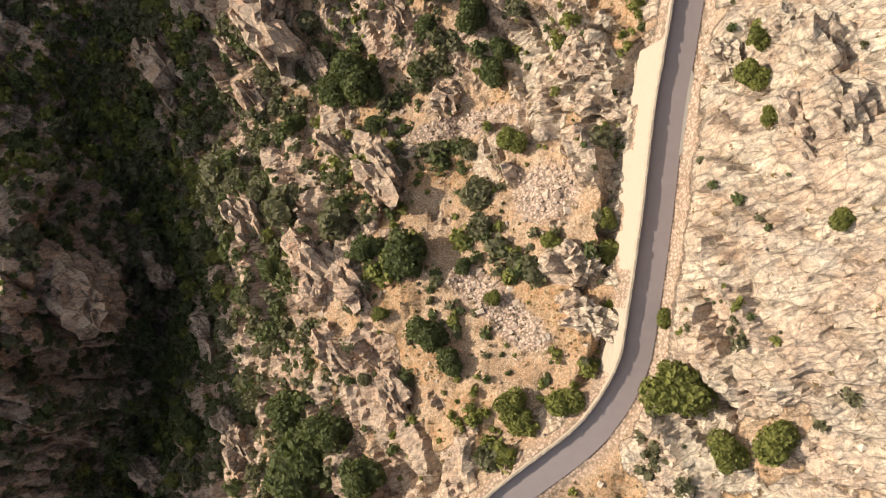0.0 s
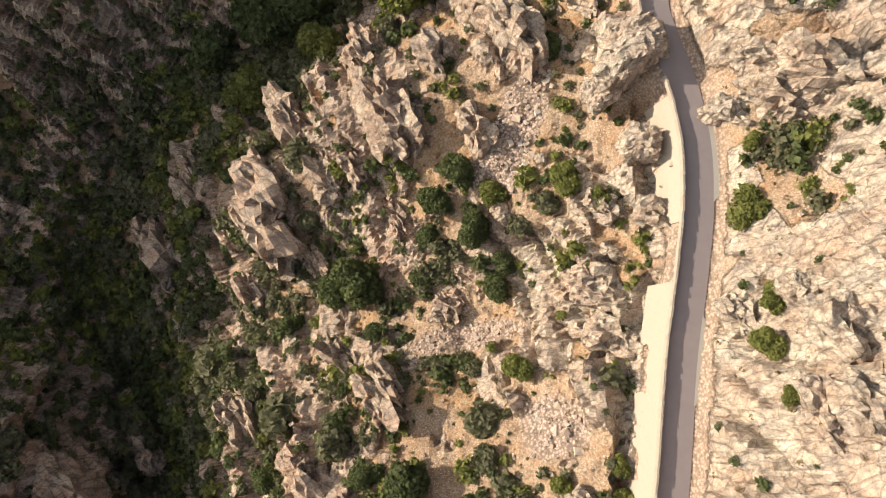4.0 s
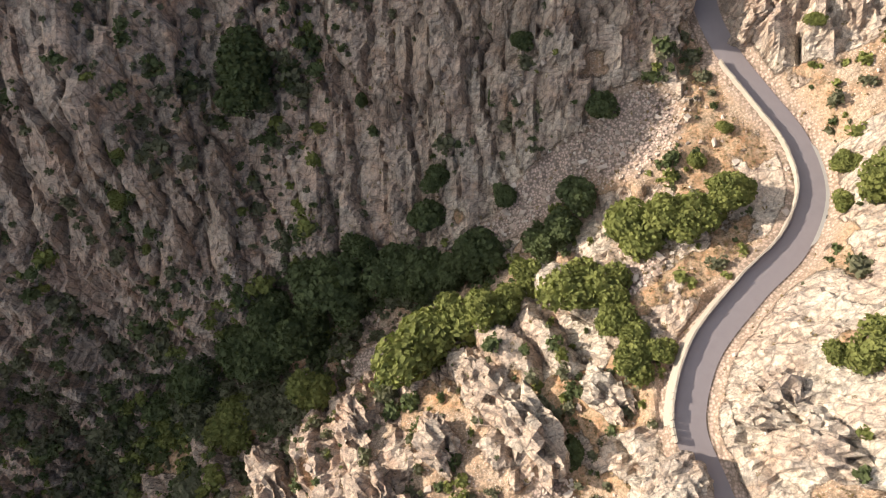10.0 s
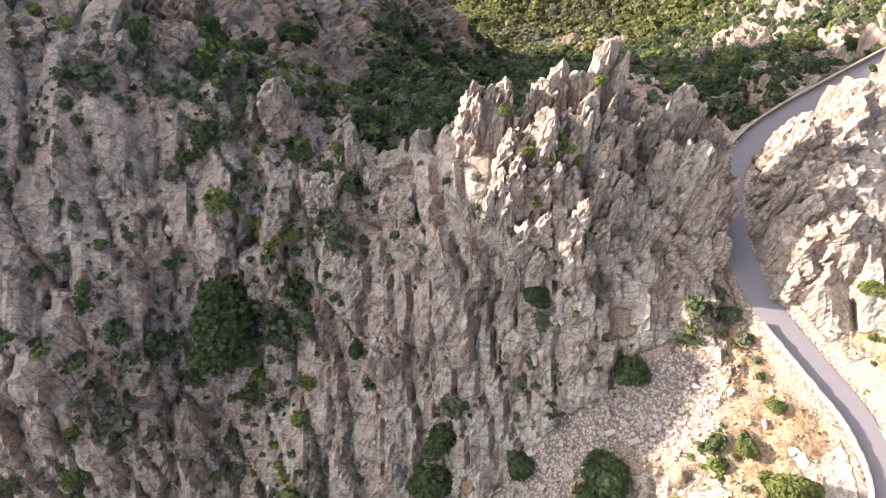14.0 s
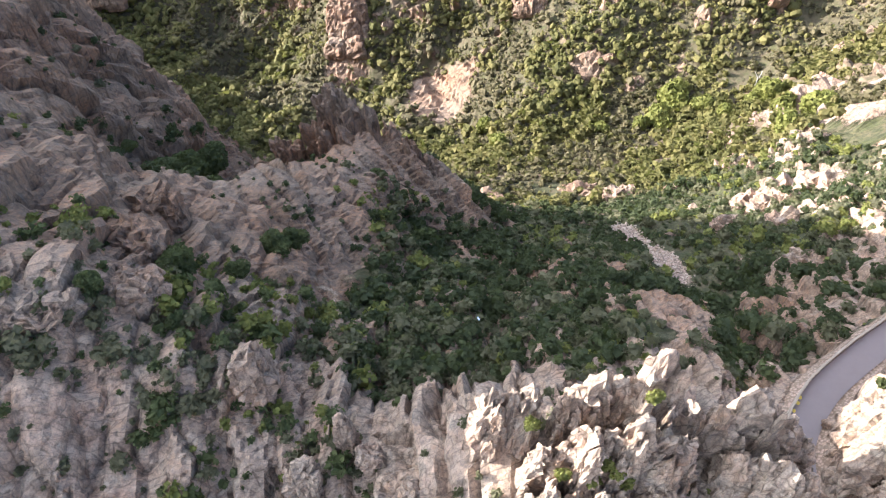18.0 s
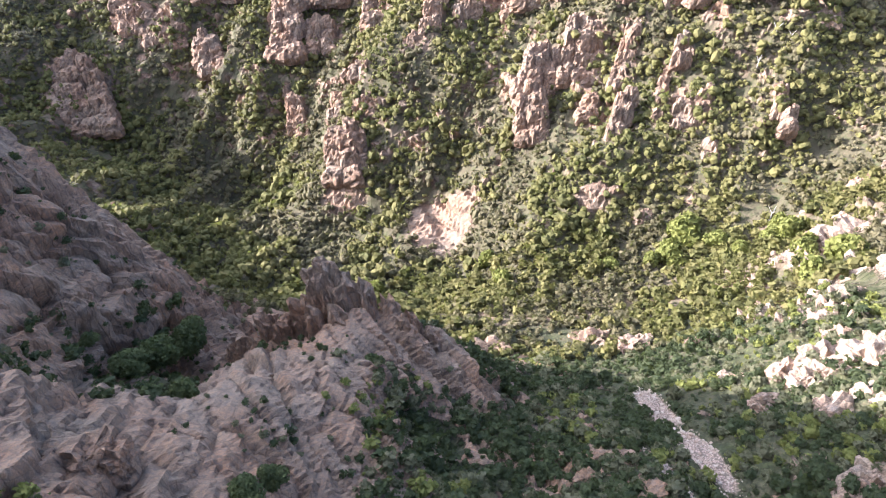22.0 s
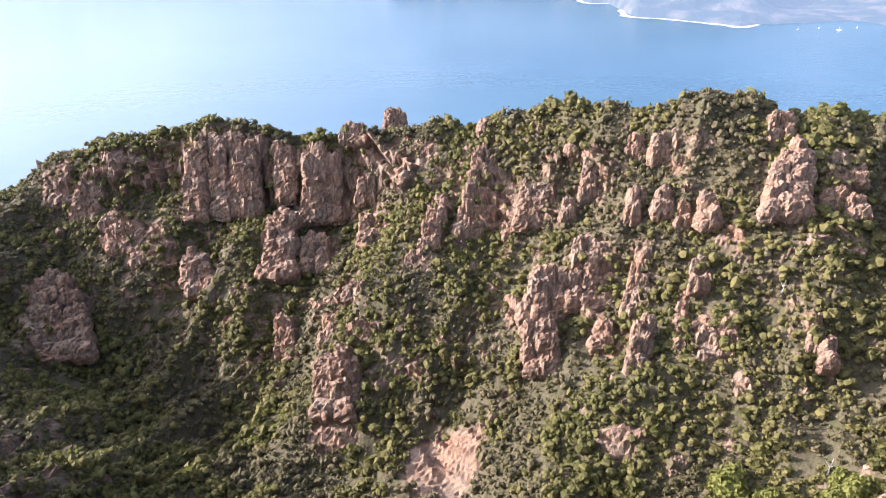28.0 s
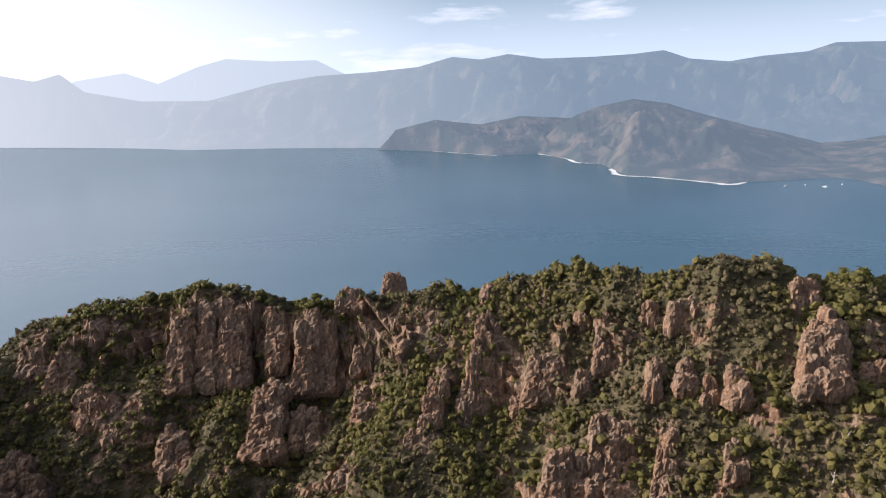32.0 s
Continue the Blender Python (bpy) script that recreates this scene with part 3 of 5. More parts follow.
COAST_PINNACLES = [(150, 707, 173, 159, 726, 198, 8.3, 3), (169, 705, 180, 175, 719, 198, 6.9, 2), (180, 692, 172, 186, 704, 193, 5.2, 2), (193, 684, 181, 200, 701, 201, 6.8, 2), (179, 644, 150, 186, 668, 169, 7, 3), (166, 635, 130, 171, 648, 146, 4.6, 2), (158, 617, 123, 164, 634, 135, 4.4, 1), (171, 601, 115, 180, 630, 140, 9.2, 4), (183, 603, 119, 197, 628, 148, 6, 3), (186, 580, 112, 191, 594, 125, 5.7, 2), (229, 592, 137, 239, 612, 156, 5.1, 2), (230, 579, 135, 242, 597, 149, 4.9, 2)]
COAST_EAST = [(235, 664, 196, 262, 710, 233, 19.6, 5), (271, 672, 196, 288, 705, 226, 10, 3), (287, 682, 208, 299, 704, 222, 9.9, 3), (284, 664, 192, 284, 673, 208, 7.9, 2), (269, 643, 178, 277, 660, 188, 12, 3), (244, 500, 104, 262, 532, 140, 17, 4), (139, 552, 86, 141, 559, 93, 5.3, 2)]
COAST_LOW = [(2, 585, 44, 10, 628, 62, 27, 6), (-70, 634, 30, -66, 660, 54, 19, 4), (114, 566, 84, 117, 577, 96, 16, 4), (27, 612, 52, 30, 625, 64, 10, 3)]
KNOB_ROCK = [(-9, 351, 36, 14, -6), (-50, 312, 30, 12, 78), (-40, 342, 16, 12, 30), (50, 252, 12, 9, 80), (141, 353, 24, 9, 12)]
COAST_ROCKS = [(0.5 * (a + d), 0.5 * (b + e) - 2, 0.95 * r, 0.5 * math.hypot(e - b, 6) + 0.2 * r, 0) for a, b, c, d, e, f, r, n in COAST_CLIFF + COAST_SKYLINE + COAST_SPUR + COAST_TOWER + COAST_PINNACLES + COAST_EAST + COAST_LOW]


def bedded(p, turn, size):
    """Relief of jointed rock whose beds stand across the way that turn gives."""
    warp = 2.4 * noise3(p / 14.0, 3) + 0.7 * noise3(p / 4.5, 4)
    u = p @ np.array(turn) + warp
    v = -p[:, 0] * turn[1] + p[:, 1] * turn[0]
    bed = np.stack((u, v * 0.30, p[:, 2] * 0.26), 1)
    big, gap = blocks(bed / (5.4 * size)[:, None] * (1, 0.62, 0.62), 51)
    small, joint = blocks(bed / (2.3 * size)[:, None] * (1, 1.0, 1.1), 57)
    ribs = ridged(bed / (13.0 * size)[:, None], 2, 41, 0.5)
    return ribs * 3.8 + (big - 0.5) * 4.4 + (small - 0.5) * 1.3 - 2.0 * (1 - smooth(0, 0.18, gap)) - 0.4 * (1 - smooth(0, 0.14, joint))


def ground_at(x, y, detail=True):
    """Positions and covers (rock, scree, straw) of the ground over the plan points."""
    n = len(x)
    h = sample(GRID_H, x, y)
    e = 3.0
    gx, gy = (sample(GRID_H, x + e, y) - sample(GRID_H, x - e, y)) / (2 * e), (sample(GRID_H, x, y + e) - sample(GRID_H, x, y - e)) / (2 * e)
    steep = np.hypot(gx, gy)
    dist, rz, side = near_road(x, y)
    flat = 1 - smooth(3.0, 6.5, dist)
    far = smooth(380, 520, y)
    p = np.stack((x, y, h), 1)
    soft = fbm(p / 26.0, 3, 5)
    glen = smooth(-42, -14, x - 0.11 * (y - 230)) * (1 - smooth(92, 116, x - 0.25 * (y - 230))) * smooth(220, 238, y) * (1 - far)
    glen = np.maximum(glen, blobs(x, y, [(-88, 326, 34, 15, 90)]))
    bare = smooth(195, 215, y) * (1 - smooth(300, 330, y)) * (1 - smooth(-10, 20, x))
    open_slope = smooth(-16, 6, x) * (1 - smooth(34, 44, x)) * (1 - smooth(88, 102, y))
    bank = smooth(50, 80, x) * smooth(280, 310, y) * (1 - far)
    rock = smooth(0.52, 1.0, steep + 0.45 * bare + 0.75 * fbm(p / 10.0, 4, 31) + 0.16 - 0.30 * open_slope - 0.62 * far - 0.75 * bank - 0.55 * glen + 0.55 * smooth(140, 165, y) * (1 - smooth(215, 260, y)) * (1 - smooth(22, 42, x + 0.5 * (180 - y)) * (1 - smooth(172, 184, y))) + 0.25 * smooth(215, 260, y) * (1 - far))
    knob = blobs(x, y + 3 * noise3(p / 6.0, 73), KNOB_ROCK)
    rock = np.maximum(rock, knob)
    glen = glen * (1 - knob)
    coast = np.zeros(n)
    k = np.nonzero(y > 560)[0]
    coast[k] = blobs(x[k], y[k] + 6 * noise3(p[k] / 9.0, 71), COAST_ROCKS)
    rock = np.maximum(rock, coast)
    scree = np.maximum(blobs(x, y, SCREES), blobs(x, y, STREAM))
    scree = np.maximum(scree, 0.7 * (1 - smooth(3.6, 6.0, dist)))
    rock *= 1 - scree
    rock *= smooth(3.2, 5.0, dist)
    straw = np.clip(smooth(-0.25, 0.35, fbm(p / 17.0, 3, 77)) * (1 - far) + blobs(x, y, STRAWS), 0, 1) * smooth(4, 8, dist) * (1 - 0.8 * bare)
    if detail:
        right = smooth(-4, 6, (x - 48)) * (1 - smooth(150, 180, y))
        cliff = smooth(135, 162, y) * (1 - smooth(262, 300, y)) * (1 - right)
        size = 1 + 0.9 * far
        crag = np.zeros(n)
        spur = smooth(-48, -70, x) * smooth(290, 320, y) * (1 - far)
        for share, turn in (((1 - right - cliff) * (1 - spur), (0.83, 0.55, 0.30)), ((1 - right - cliff) * spur, (0.62, 0.48, 0.62)), (cliff, (0.97, 0.10, 0.06)), (right, (0.25, 0.97, 0.30))):
            k = np.nonzero(share > 0.001)[0]
            crag[k] += share[k] * (bedded(p[k], turn, size[k]) - 3.4 * spur[k]) * (1 + 0.35 * spur[k])
        amount = rock * (0.45 + 0.75 * smooth(0.3, 1.1, steep)) * size
        rise = crag * amount * (1 - 0.62 * right)
        rise += cliff * rock * 7.0 * (ridged(np.stack((x + 0.15 * h, 0.22 * y, 0.25 * h), 1) / 25.0, 2, 83, 0.4) - 0.55)
        rise += far * (9.0 * fbm(p / 75.0, 2, 61) + 10.0 * (ridged(np.stack((x - 0.45 * y, y * 0.25, 0 * x), 1) / 58.0, 3, 63) - 0.6)) * smooth(430, 560, y)
        shoulder = smooth(15, 90, np.interp(x, CREST[:, 0], CREST[:, 1]) - y) * smooth(600, 690, y)
        rise += shoulder * 12.0 * (ridged(np.stack((x - 0.5 * y, y * 0.22, 0 * x), 1) / 78.0, 2, 67, 0.35) - 0.55)
        rise += (soft * 1.8 + 0.6 * fbm(p / 4.0, 3, 12)) * smooth(3.5, 12, dist)
        rise += scree * 0.30 * noise3(p / 0.9, 8)
        slope = np.stack((-gx, -gy, np.ones(n)), 1)
        slope /= np.linalg.norm(slope, axis=1)[:, None]
        slope[:, 2] = slope[:, 2] * 0.6 + 0.4
        p = p + slope * rise[:, None] * (1 - flat)[:, None]
    p[:, 2] = p[:, 2] * (1 - flat) + (rz - 0.12) * flat
    for y0, y1, o, z in RETAINED:
        near = (side > 0) & (dist > 2.9) & (dist < o + 3.5) & (y > y0 - 6) & (y < y1 + 6)
        fall = np.clip((dist - 2.95) / (o - 3.0), 0, 1.25) * z - 0.55
        room = smooth(y0 - 3, y0 + 1, y) * (1 - smooth(y1 - 1, y1 + 3, y)) * (1 - smooth(o + 0.5, o + 3.5, dist))
        p[near, 2] -= (np.maximum(p[near, 2] - (rz + fall)[near], 0)) * room[near]
    scrub = np.clip(np.maximum(far * 0.56, np.maximum(glen, bank)) - 0.9 * rock * far - scree + 0.25 * (1 - far) * smooth(262, 300, y), 0, 1)
    return p, rock, scree, straw, steep, dist, scrub


# ---- mesh helpers ----
def mesh_of(name, verts, faces, material=None, smooth_shade=False):
    """A mesh from an array of vertices and an array of faces, all with the same count of corners."""
    me = bpy.data.meshes.new(name)
    verts, faces = np.asarray(verts, np.float32), np.asarray(faces, np.int32)
    k = faces.shape[1]
    me.vertices.add(len(verts))
    me.vertices.foreach_set("co", verts.ravel())
    me.loops.add(faces.size)
    me.loops.foreach_set("vertex_index", faces.ravel())
    me.polygons.add(len(faces))
    me.polygons.foreach_set("loop_start", np.arange(0, faces.size, k, dtype=np.int32))
    me.polygons.foreach_set("use_smooth", np.full(len(faces), smooth_shade))
    if material:
        me.materials.append(material)
    me.update(calc_edges=True)
    return me


def grid_faces(rows, cols, start=0):
    i = np.arange(rows * cols).reshape(rows, cols) + start
    return np.stack((i[:-1, :-1], i[:-1, 1:], i[1:, 1:], i[1:, :-1]), -1).reshape(-1, 4)


def part(name, me, parent=None, label="", kind=""):
    ob = new(name, me)
    ob.parent = parent
    return tagged(ob, label, kind=kind)


def steps(*spans):
    """Grid lines: (from, to, step) after one another."""
    out = [np.array([spans[0][0]], float)]
    for a, b, s in spans:
        out.append(np.linspace(a, b, max(1, int(round((b - a) / s))) + 1)[1:])
    return np.concatenate(out)


# ---- the ground, one sheet ----
def build_ground():
    near = (steps((-620, -300, 20), (-300, -150, 3.2), (-150, 125, 0.74), (125, 200, 2.5), (200, 620, 20)), steps((-190, -75, 12), (-75, 264, 0.72)))
    middle = (steps((-620, -175, 12), (-175, 175, 0.95), (175, 620, 12)), steps((262, 420, 0.95)))
    far = (steps((-620, -450, 8), (-450, 450, 2.4), (450, 620, 10)), steps((417, 1095, 2.5)))
    verts, faces, cover, start = [], [], [], 0
    for xs, ys in (near, middle, far):
        X, Y = np.meshgrid(xs, ys)
        p, rock, scree, straw, steep, dist, scrub = ground_at(X.ravel(), Y.ravel())
        verts.append(p)
        cover.append(np.stack((rock, scree, straw, scrub), 1))
        faces.append(grid_faces(len(ys), len(xs), start))
        start += len(p)
    me = mesh_of("ground", np.concatenate(verts), np.concatenate(faces), GROUND)
    layer = me.attributes.new("cover", "FLOAT_COLOR", "POINT")
    layer.data.foreach_set("color", np.concatenate(cover).astype(np.float32).ravel())
    return tagged(new("ground", me), "rocky granite hillside with dry grass, scree and bare ledges", "hillside", kind="structure")


ground = build_ground()

# ---- sea and far coast ----
sea = tagged(new("water", mesh_of("water", [(-9000, 560, 0), (9000, 560, 0), (9000, 9000, 0), (-9000, 9000, 0)], [(0, 1, 2, 3)], WATER)), "calm blue sea with fine ripples below the cliffs", "sea", kind="structure")


def far_range(name, shore, crest, material, label, seed, rough=0.16, cols=260, rows=56):
    """Hills beyond the water between a shore line (x, y) and a crest line (x, y, z), with spurs and gullies."""
    f, c = np.array(shore, float), np.array(crest, float)
    s = np.linspace(0, 1, cols)
    lerp = lambda a: np.stack([np.interp(s, np.linspace(0, 1, len(a)), a[:, i]) for i in range(a.shape[1])], 1)
    f, c = lerp(f), lerp(c)
    t = np.linspace(0, 1, rows)[:, None]
    X, Y = f[None, :, 0] * (1 - t) + c[None, :, 0] * t, f[None, :, 1] * (1 - t) + c[None, :, 1] * t
    reach = np.hypot(c[:, 0] - f[:, 0], c[:, 1] - f[:, 1]).mean()
    n = ridged(np.stack((X.ravel(), Y.ravel(), np.zeros(X.size)), 1) / (reach * 0.36), 5, seed, 0.5).reshape(X.shape) - 0.55
    Z = c[None, :, 2] * (t ** 0.8) * (1 + rough * 3.2 * n * np.sin(t * math.pi) * (1 - t) ** 0.6)
    Z[0] = -3
    Z[1:] += 4
    return tagged(new(name, mesh_of(name, np.stack((X, Y, Z), -1).reshape(-1, 3), grid_faces(rows, cols), material, True)), label, "mountains", kind="structure")


# far hills with distance haze mixed into their materials as glow
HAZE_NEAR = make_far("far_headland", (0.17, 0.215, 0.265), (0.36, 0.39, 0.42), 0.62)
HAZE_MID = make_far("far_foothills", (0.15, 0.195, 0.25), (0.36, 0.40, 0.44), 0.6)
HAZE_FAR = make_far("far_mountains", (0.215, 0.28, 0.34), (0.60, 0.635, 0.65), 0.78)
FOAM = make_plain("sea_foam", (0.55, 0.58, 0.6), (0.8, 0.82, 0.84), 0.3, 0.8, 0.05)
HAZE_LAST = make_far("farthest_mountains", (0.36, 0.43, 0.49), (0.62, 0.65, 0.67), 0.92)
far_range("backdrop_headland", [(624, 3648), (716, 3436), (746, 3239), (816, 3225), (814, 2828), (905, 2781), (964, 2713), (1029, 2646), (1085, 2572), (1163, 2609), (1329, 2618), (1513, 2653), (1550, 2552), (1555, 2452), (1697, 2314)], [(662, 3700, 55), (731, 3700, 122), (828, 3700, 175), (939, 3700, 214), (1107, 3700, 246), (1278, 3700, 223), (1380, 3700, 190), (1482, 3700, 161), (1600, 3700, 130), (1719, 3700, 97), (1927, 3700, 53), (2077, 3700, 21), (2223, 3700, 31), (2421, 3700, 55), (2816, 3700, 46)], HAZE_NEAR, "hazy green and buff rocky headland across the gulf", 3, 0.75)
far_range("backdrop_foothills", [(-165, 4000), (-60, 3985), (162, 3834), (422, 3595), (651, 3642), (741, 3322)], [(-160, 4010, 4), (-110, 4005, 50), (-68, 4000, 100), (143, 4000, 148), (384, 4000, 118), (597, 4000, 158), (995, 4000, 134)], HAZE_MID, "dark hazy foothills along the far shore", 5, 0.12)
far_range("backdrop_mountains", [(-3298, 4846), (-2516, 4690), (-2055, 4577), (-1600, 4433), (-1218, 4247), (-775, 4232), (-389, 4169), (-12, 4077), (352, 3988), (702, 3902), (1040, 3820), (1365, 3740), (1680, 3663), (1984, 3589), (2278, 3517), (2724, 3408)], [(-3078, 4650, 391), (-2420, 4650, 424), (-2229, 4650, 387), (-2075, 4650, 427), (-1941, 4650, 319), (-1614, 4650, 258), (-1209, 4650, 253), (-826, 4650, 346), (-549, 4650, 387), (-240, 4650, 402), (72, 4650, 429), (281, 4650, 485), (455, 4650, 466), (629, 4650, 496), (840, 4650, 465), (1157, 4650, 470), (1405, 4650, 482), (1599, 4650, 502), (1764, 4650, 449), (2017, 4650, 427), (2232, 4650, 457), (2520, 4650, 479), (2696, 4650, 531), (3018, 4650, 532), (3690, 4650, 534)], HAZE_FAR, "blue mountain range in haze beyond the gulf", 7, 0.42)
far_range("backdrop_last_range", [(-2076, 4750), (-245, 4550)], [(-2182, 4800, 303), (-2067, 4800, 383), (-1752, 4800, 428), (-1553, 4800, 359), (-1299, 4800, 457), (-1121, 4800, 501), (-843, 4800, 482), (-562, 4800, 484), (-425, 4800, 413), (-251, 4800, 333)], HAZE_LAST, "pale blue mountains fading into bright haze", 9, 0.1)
def surf(shore, name="surf"):
    """White water along the foot of the headland, in broken strips."""
    p = along([(x, y, 0.6) for x, y in shore], 9.0)
    tan = np.gradient(p[:, :2], axis=0)
    tan /= np.linalg.norm(tan, axis=1)[:, None] + 1e-9
    w = 5 + 16 * np.clip(noise3(p / 60.0, 4), 0, 1) + 6 * np.abs(noise3(p / 14.0, 5))
    nor = np.stack((tan[:, 1], -tan[:, 0]), 1)
    v = np.stack((np.concatenate((p[:, :2] - nor * 12, p[:, 2:]), 1), np.concatenate((p[:, :2] + nor * w[:, None], p[:, 2:]), 1)), 1).reshape(-1, 3)
    tagged(new(name, mesh_of(name, v, grid_faces(len(p), 2), FOAM)), "white surf along the foot of the far headland", "surf", kind="structure")


surf([(624, 3648), (716, 3436), (746, 3239), (816, 3225), (814, 2828), (905, 2781), (964, 2713), (1029, 2646), (1085, 2572), (1163, 2609)])
surf([(-12, 3988), (162, 3834), (422, 3595)])

# ---- road ----
def ribbon(path, left, right, lift, material, name, cross=None):
    """A strip along the road between two offsets to the left of its middle."""
    tan = np.gradient(path[:, :2], axis=0)
    tan /= np.linalg.norm(tan, axis=1)[:, None]
    nor = np.stack((-tan[:, 1], tan[:, 0]), 1)
    offs = np.linspace(left, right, 9) if cross is None else cross
    rows = [np.concatenate((path[:, :2] + nor * o, (path[:, 2] + lift - 0.012 * abs(o))[:, None]), 1) for o in offs]
    v = np.stack(rows, 1).reshape(-1, 3)
    return mesh_of(name, v, grid_faces(len(path), len(offs)), material, True)


road = tagged(new("road", ribbon(ROAD_PATH, 2.75, -2.75, 0.05, ASPHALT, "road")), "narrow worn asphalt mountain road", "road", kind="structure")

# ---- plants ----
def foliage(seed, count, leaf, lobes=7, squash=0.85, spread=0.62, cores=9):
    """Vertices and quads of a crown of radius about 1: many leaf sprays over uneven lobes, with a close core."""
    rng = np.random.default_rng(seed)
    c = rng.normal(size=(lobes, 3))
    c *= (spread * rng.uniform(0.5, 1.0, lobes) / np.linalg.norm(c, axis=1))[:, None]
    c[0], r = 0, rng.uniform(0.30, 0.52, lobes)
    r[0] = 0.62
    pick = rng.choice(lobes, count * 3, p=r**2 / (r**2).sum())
    d = rng.normal(size=(count * 3, 3))
    d[:, 2] += 0.25
    d /= np.linalg.norm(d, axis=1)[:, None]
    p = c[pick] + d * (r[pick] * rng.uniform(0.82, 1.1, count * 3))[:, None]
    inside = (np.linalg.norm(p[:, None] - c[None], axis=2) < 0.8 * r[None]).any(1)
    keep = np.nonzero(~inside)[0][:count]
    p, d = p[keep], d[keep]
    n = d + 0.8 * rng.normal(size=d.shape)
    n /= np.linalg.norm(n, axis=1)[:, None]
    a = np.cross(n, rng.normal(size=n.shape))
    a /= np.linalg.norm(a, axis=1)[:, None]
    b = np.cross(n, a)
    s = leaf * rng.uniform(0.6, 1.4, (len(p), 1))
    w = s * rng.uniform(0.55, 0.9, (len(p), 1))
    quads = np.stack((p - a * s, p - b * w + n * s * 0.25, p + a * s, p + b * w), 1).reshape(-1, 3)
    cube = np.array([(x, y, z) for x in (-1, 1) for y in (-1, 1) for z in (-1, 1)]) / math.sqrt(3)
    core = (c[:, None] + cube[None] * (r * 0.86)[:, None, None]).reshape(-1, 3)[:cores * 8]
    sides = np.array([(0, 1, 3, 2), (4, 6, 7, 5), (0, 4, 5, 1), (2, 3, 7, 6), (0, 2, 6, 4), (1, 5, 7, 3)])
    faces = np.concatenate((np.arange(len(quads)).reshape(-1, 4), (np.arange(len(core) // 8)[:, None, None] * 8 + sides[None]).reshape(-1, 4) + len(quads)))
    v = np.concatenate((quads, core))
    v[:, 2] *= squash
    return v, faces


def far_crown(seed, lobes=2, sprays=7):
    """A crown of radius about 1 for the far woods: uneven faceted lobes with ragged sprays, as triangles."""
    rng = np.random.default_rng(seed)
    g = (1 + 5 ** 0.5) / 2
    ico = np.array([(-1, g, 0), (1, g, 0), (-1, -g, 0), (1, -g, 0), (0, -1, g), (0, 1, g), (0, -1, -g), (0, 1, -g), (g, 0, -1), (g, 0, 1), (-g, 0, -1), (-g, 0, 1)]) / math.hypot(1, g)
    tri = [(i, j, k) for i in range(12) for j in range(i) for k in range(j) if max(np.linalg.norm(ico[i] - ico[j]), np.linalg.norm(ico[i] - ico[k]), np.linalg.norm(ico[j] - ico[k])) < 1.2]
    tri = np.array([t if np.dot(np.cross(ico[t[1]] - ico[t[0]], ico[t[2]] - ico[t[0]]), ico[t[0]]) > 0 else (t[0], t[2], t[1]) for t in tri])
    v, f = [], []
    for n in range(lobes):
        a = rng.uniform(0, 6.28)
        c = np.array((0.45 * math.cos(a), 0.45 * math.sin(a), rng.uniform(-0.15, 0.30)))
        v.append(c + ico * rng.uniform(0.42, 0.70) * rng.uniform(0.75, 1.2, (12, 1)))
        f.append(tri + 12 * n)
    for n in range(sprays):
        d = rng.normal(size=3)
        d[2] = abs(d[2]) + 0.1
        d *= 0.78 / np.linalg.norm(d)
        v.append(d + rng.normal(size=(3, 3)) * 0.24)
        f.append(np.array([(0, 1, 2)]) + 12 * lobes + 3 * n)
    return np.concatenate(v), np.concatenate(f)


def trunk_mesh(name, seed, height):
    """A tapered, bent trunk of radius about 0.09 with three limbs that reach into the crown; crown radius 1."""
    rng = np.random.default_rng(seed)
    verts, faces = [], []
    limbs = [((0, 0, -0.25), (rng.uniform(-.1, .1), rng.uniform(-.1, .1), height), 0.10)]
    for k in range(3):
        a = 2.1 * k + rng.uniform(0, 1)
        limbs.append(((0, 0, height * 0.7), (0.45 * math.cos(a), 0.45 * math.sin(a), height + 0.35), 0.05))
    for start, end, r in limbs:
        s, e = np.array(start), np.array(end)
        base = len(verts)
        for i in range(5):
            t = i / 4
            m = s * (1 - t) + e * t + np.array((0.05 * math.sin(3 * t + seed), 0.05 * math.cos(2 * t + seed), 0))
            for j in range(7):
                q = 2 * math.pi * j / 7
                verts.append(m + np.array((math.cos(q), math.sin(q), 0)) * r * (1 - 0.7 * t))
        faces += [(base + i * 7 + j, base + i * 7 + (j + 1) % 7, base + i * 7 + 7 + (j + 1) % 7, base + i * 7 + 7 + j) for i in range(4) for j in range(7)]
    return mesh_of(name, np.array(verts), faces, BARK, True)


def heights(x, y):
    p = ground_at(np.asarray(x, float), np.asarray(y, float))[0]
    return p[:, 2]


def tree_kind(seed, leaves, label, count=1400, leaf=0.082, squash=0.85):
    """One tree: trunk with limbs and a crown; crown radius 1, ground at 0."""
    root = tagged(new("tree"), label, "tree", "evergreen trees on the slopes")
    part("trunk", trunk_mesh("trunk", seed, 0.55), root)
    v, f = foliage(seed, count, leaf, 9, squash)
    part("crown", mesh_of("crown", v + (0, 0, 0.72), f, leaves), root)
    return root


def shrub_kind(seed, leaves, label, count=380, leaf=0.15, squash=0.75):
    v, f = foliage(seed, count, leaf, 7, squash)
    root = tagged(new("shrub"), label, "shrub", "shrubs on the slopes")
    part("stem", trunk_mesh("stem", seed + 40, 0.25), root)
    part("crown", mesh_of("crown", v + (0, 0, 0.42), f, leaves), root)
    return root


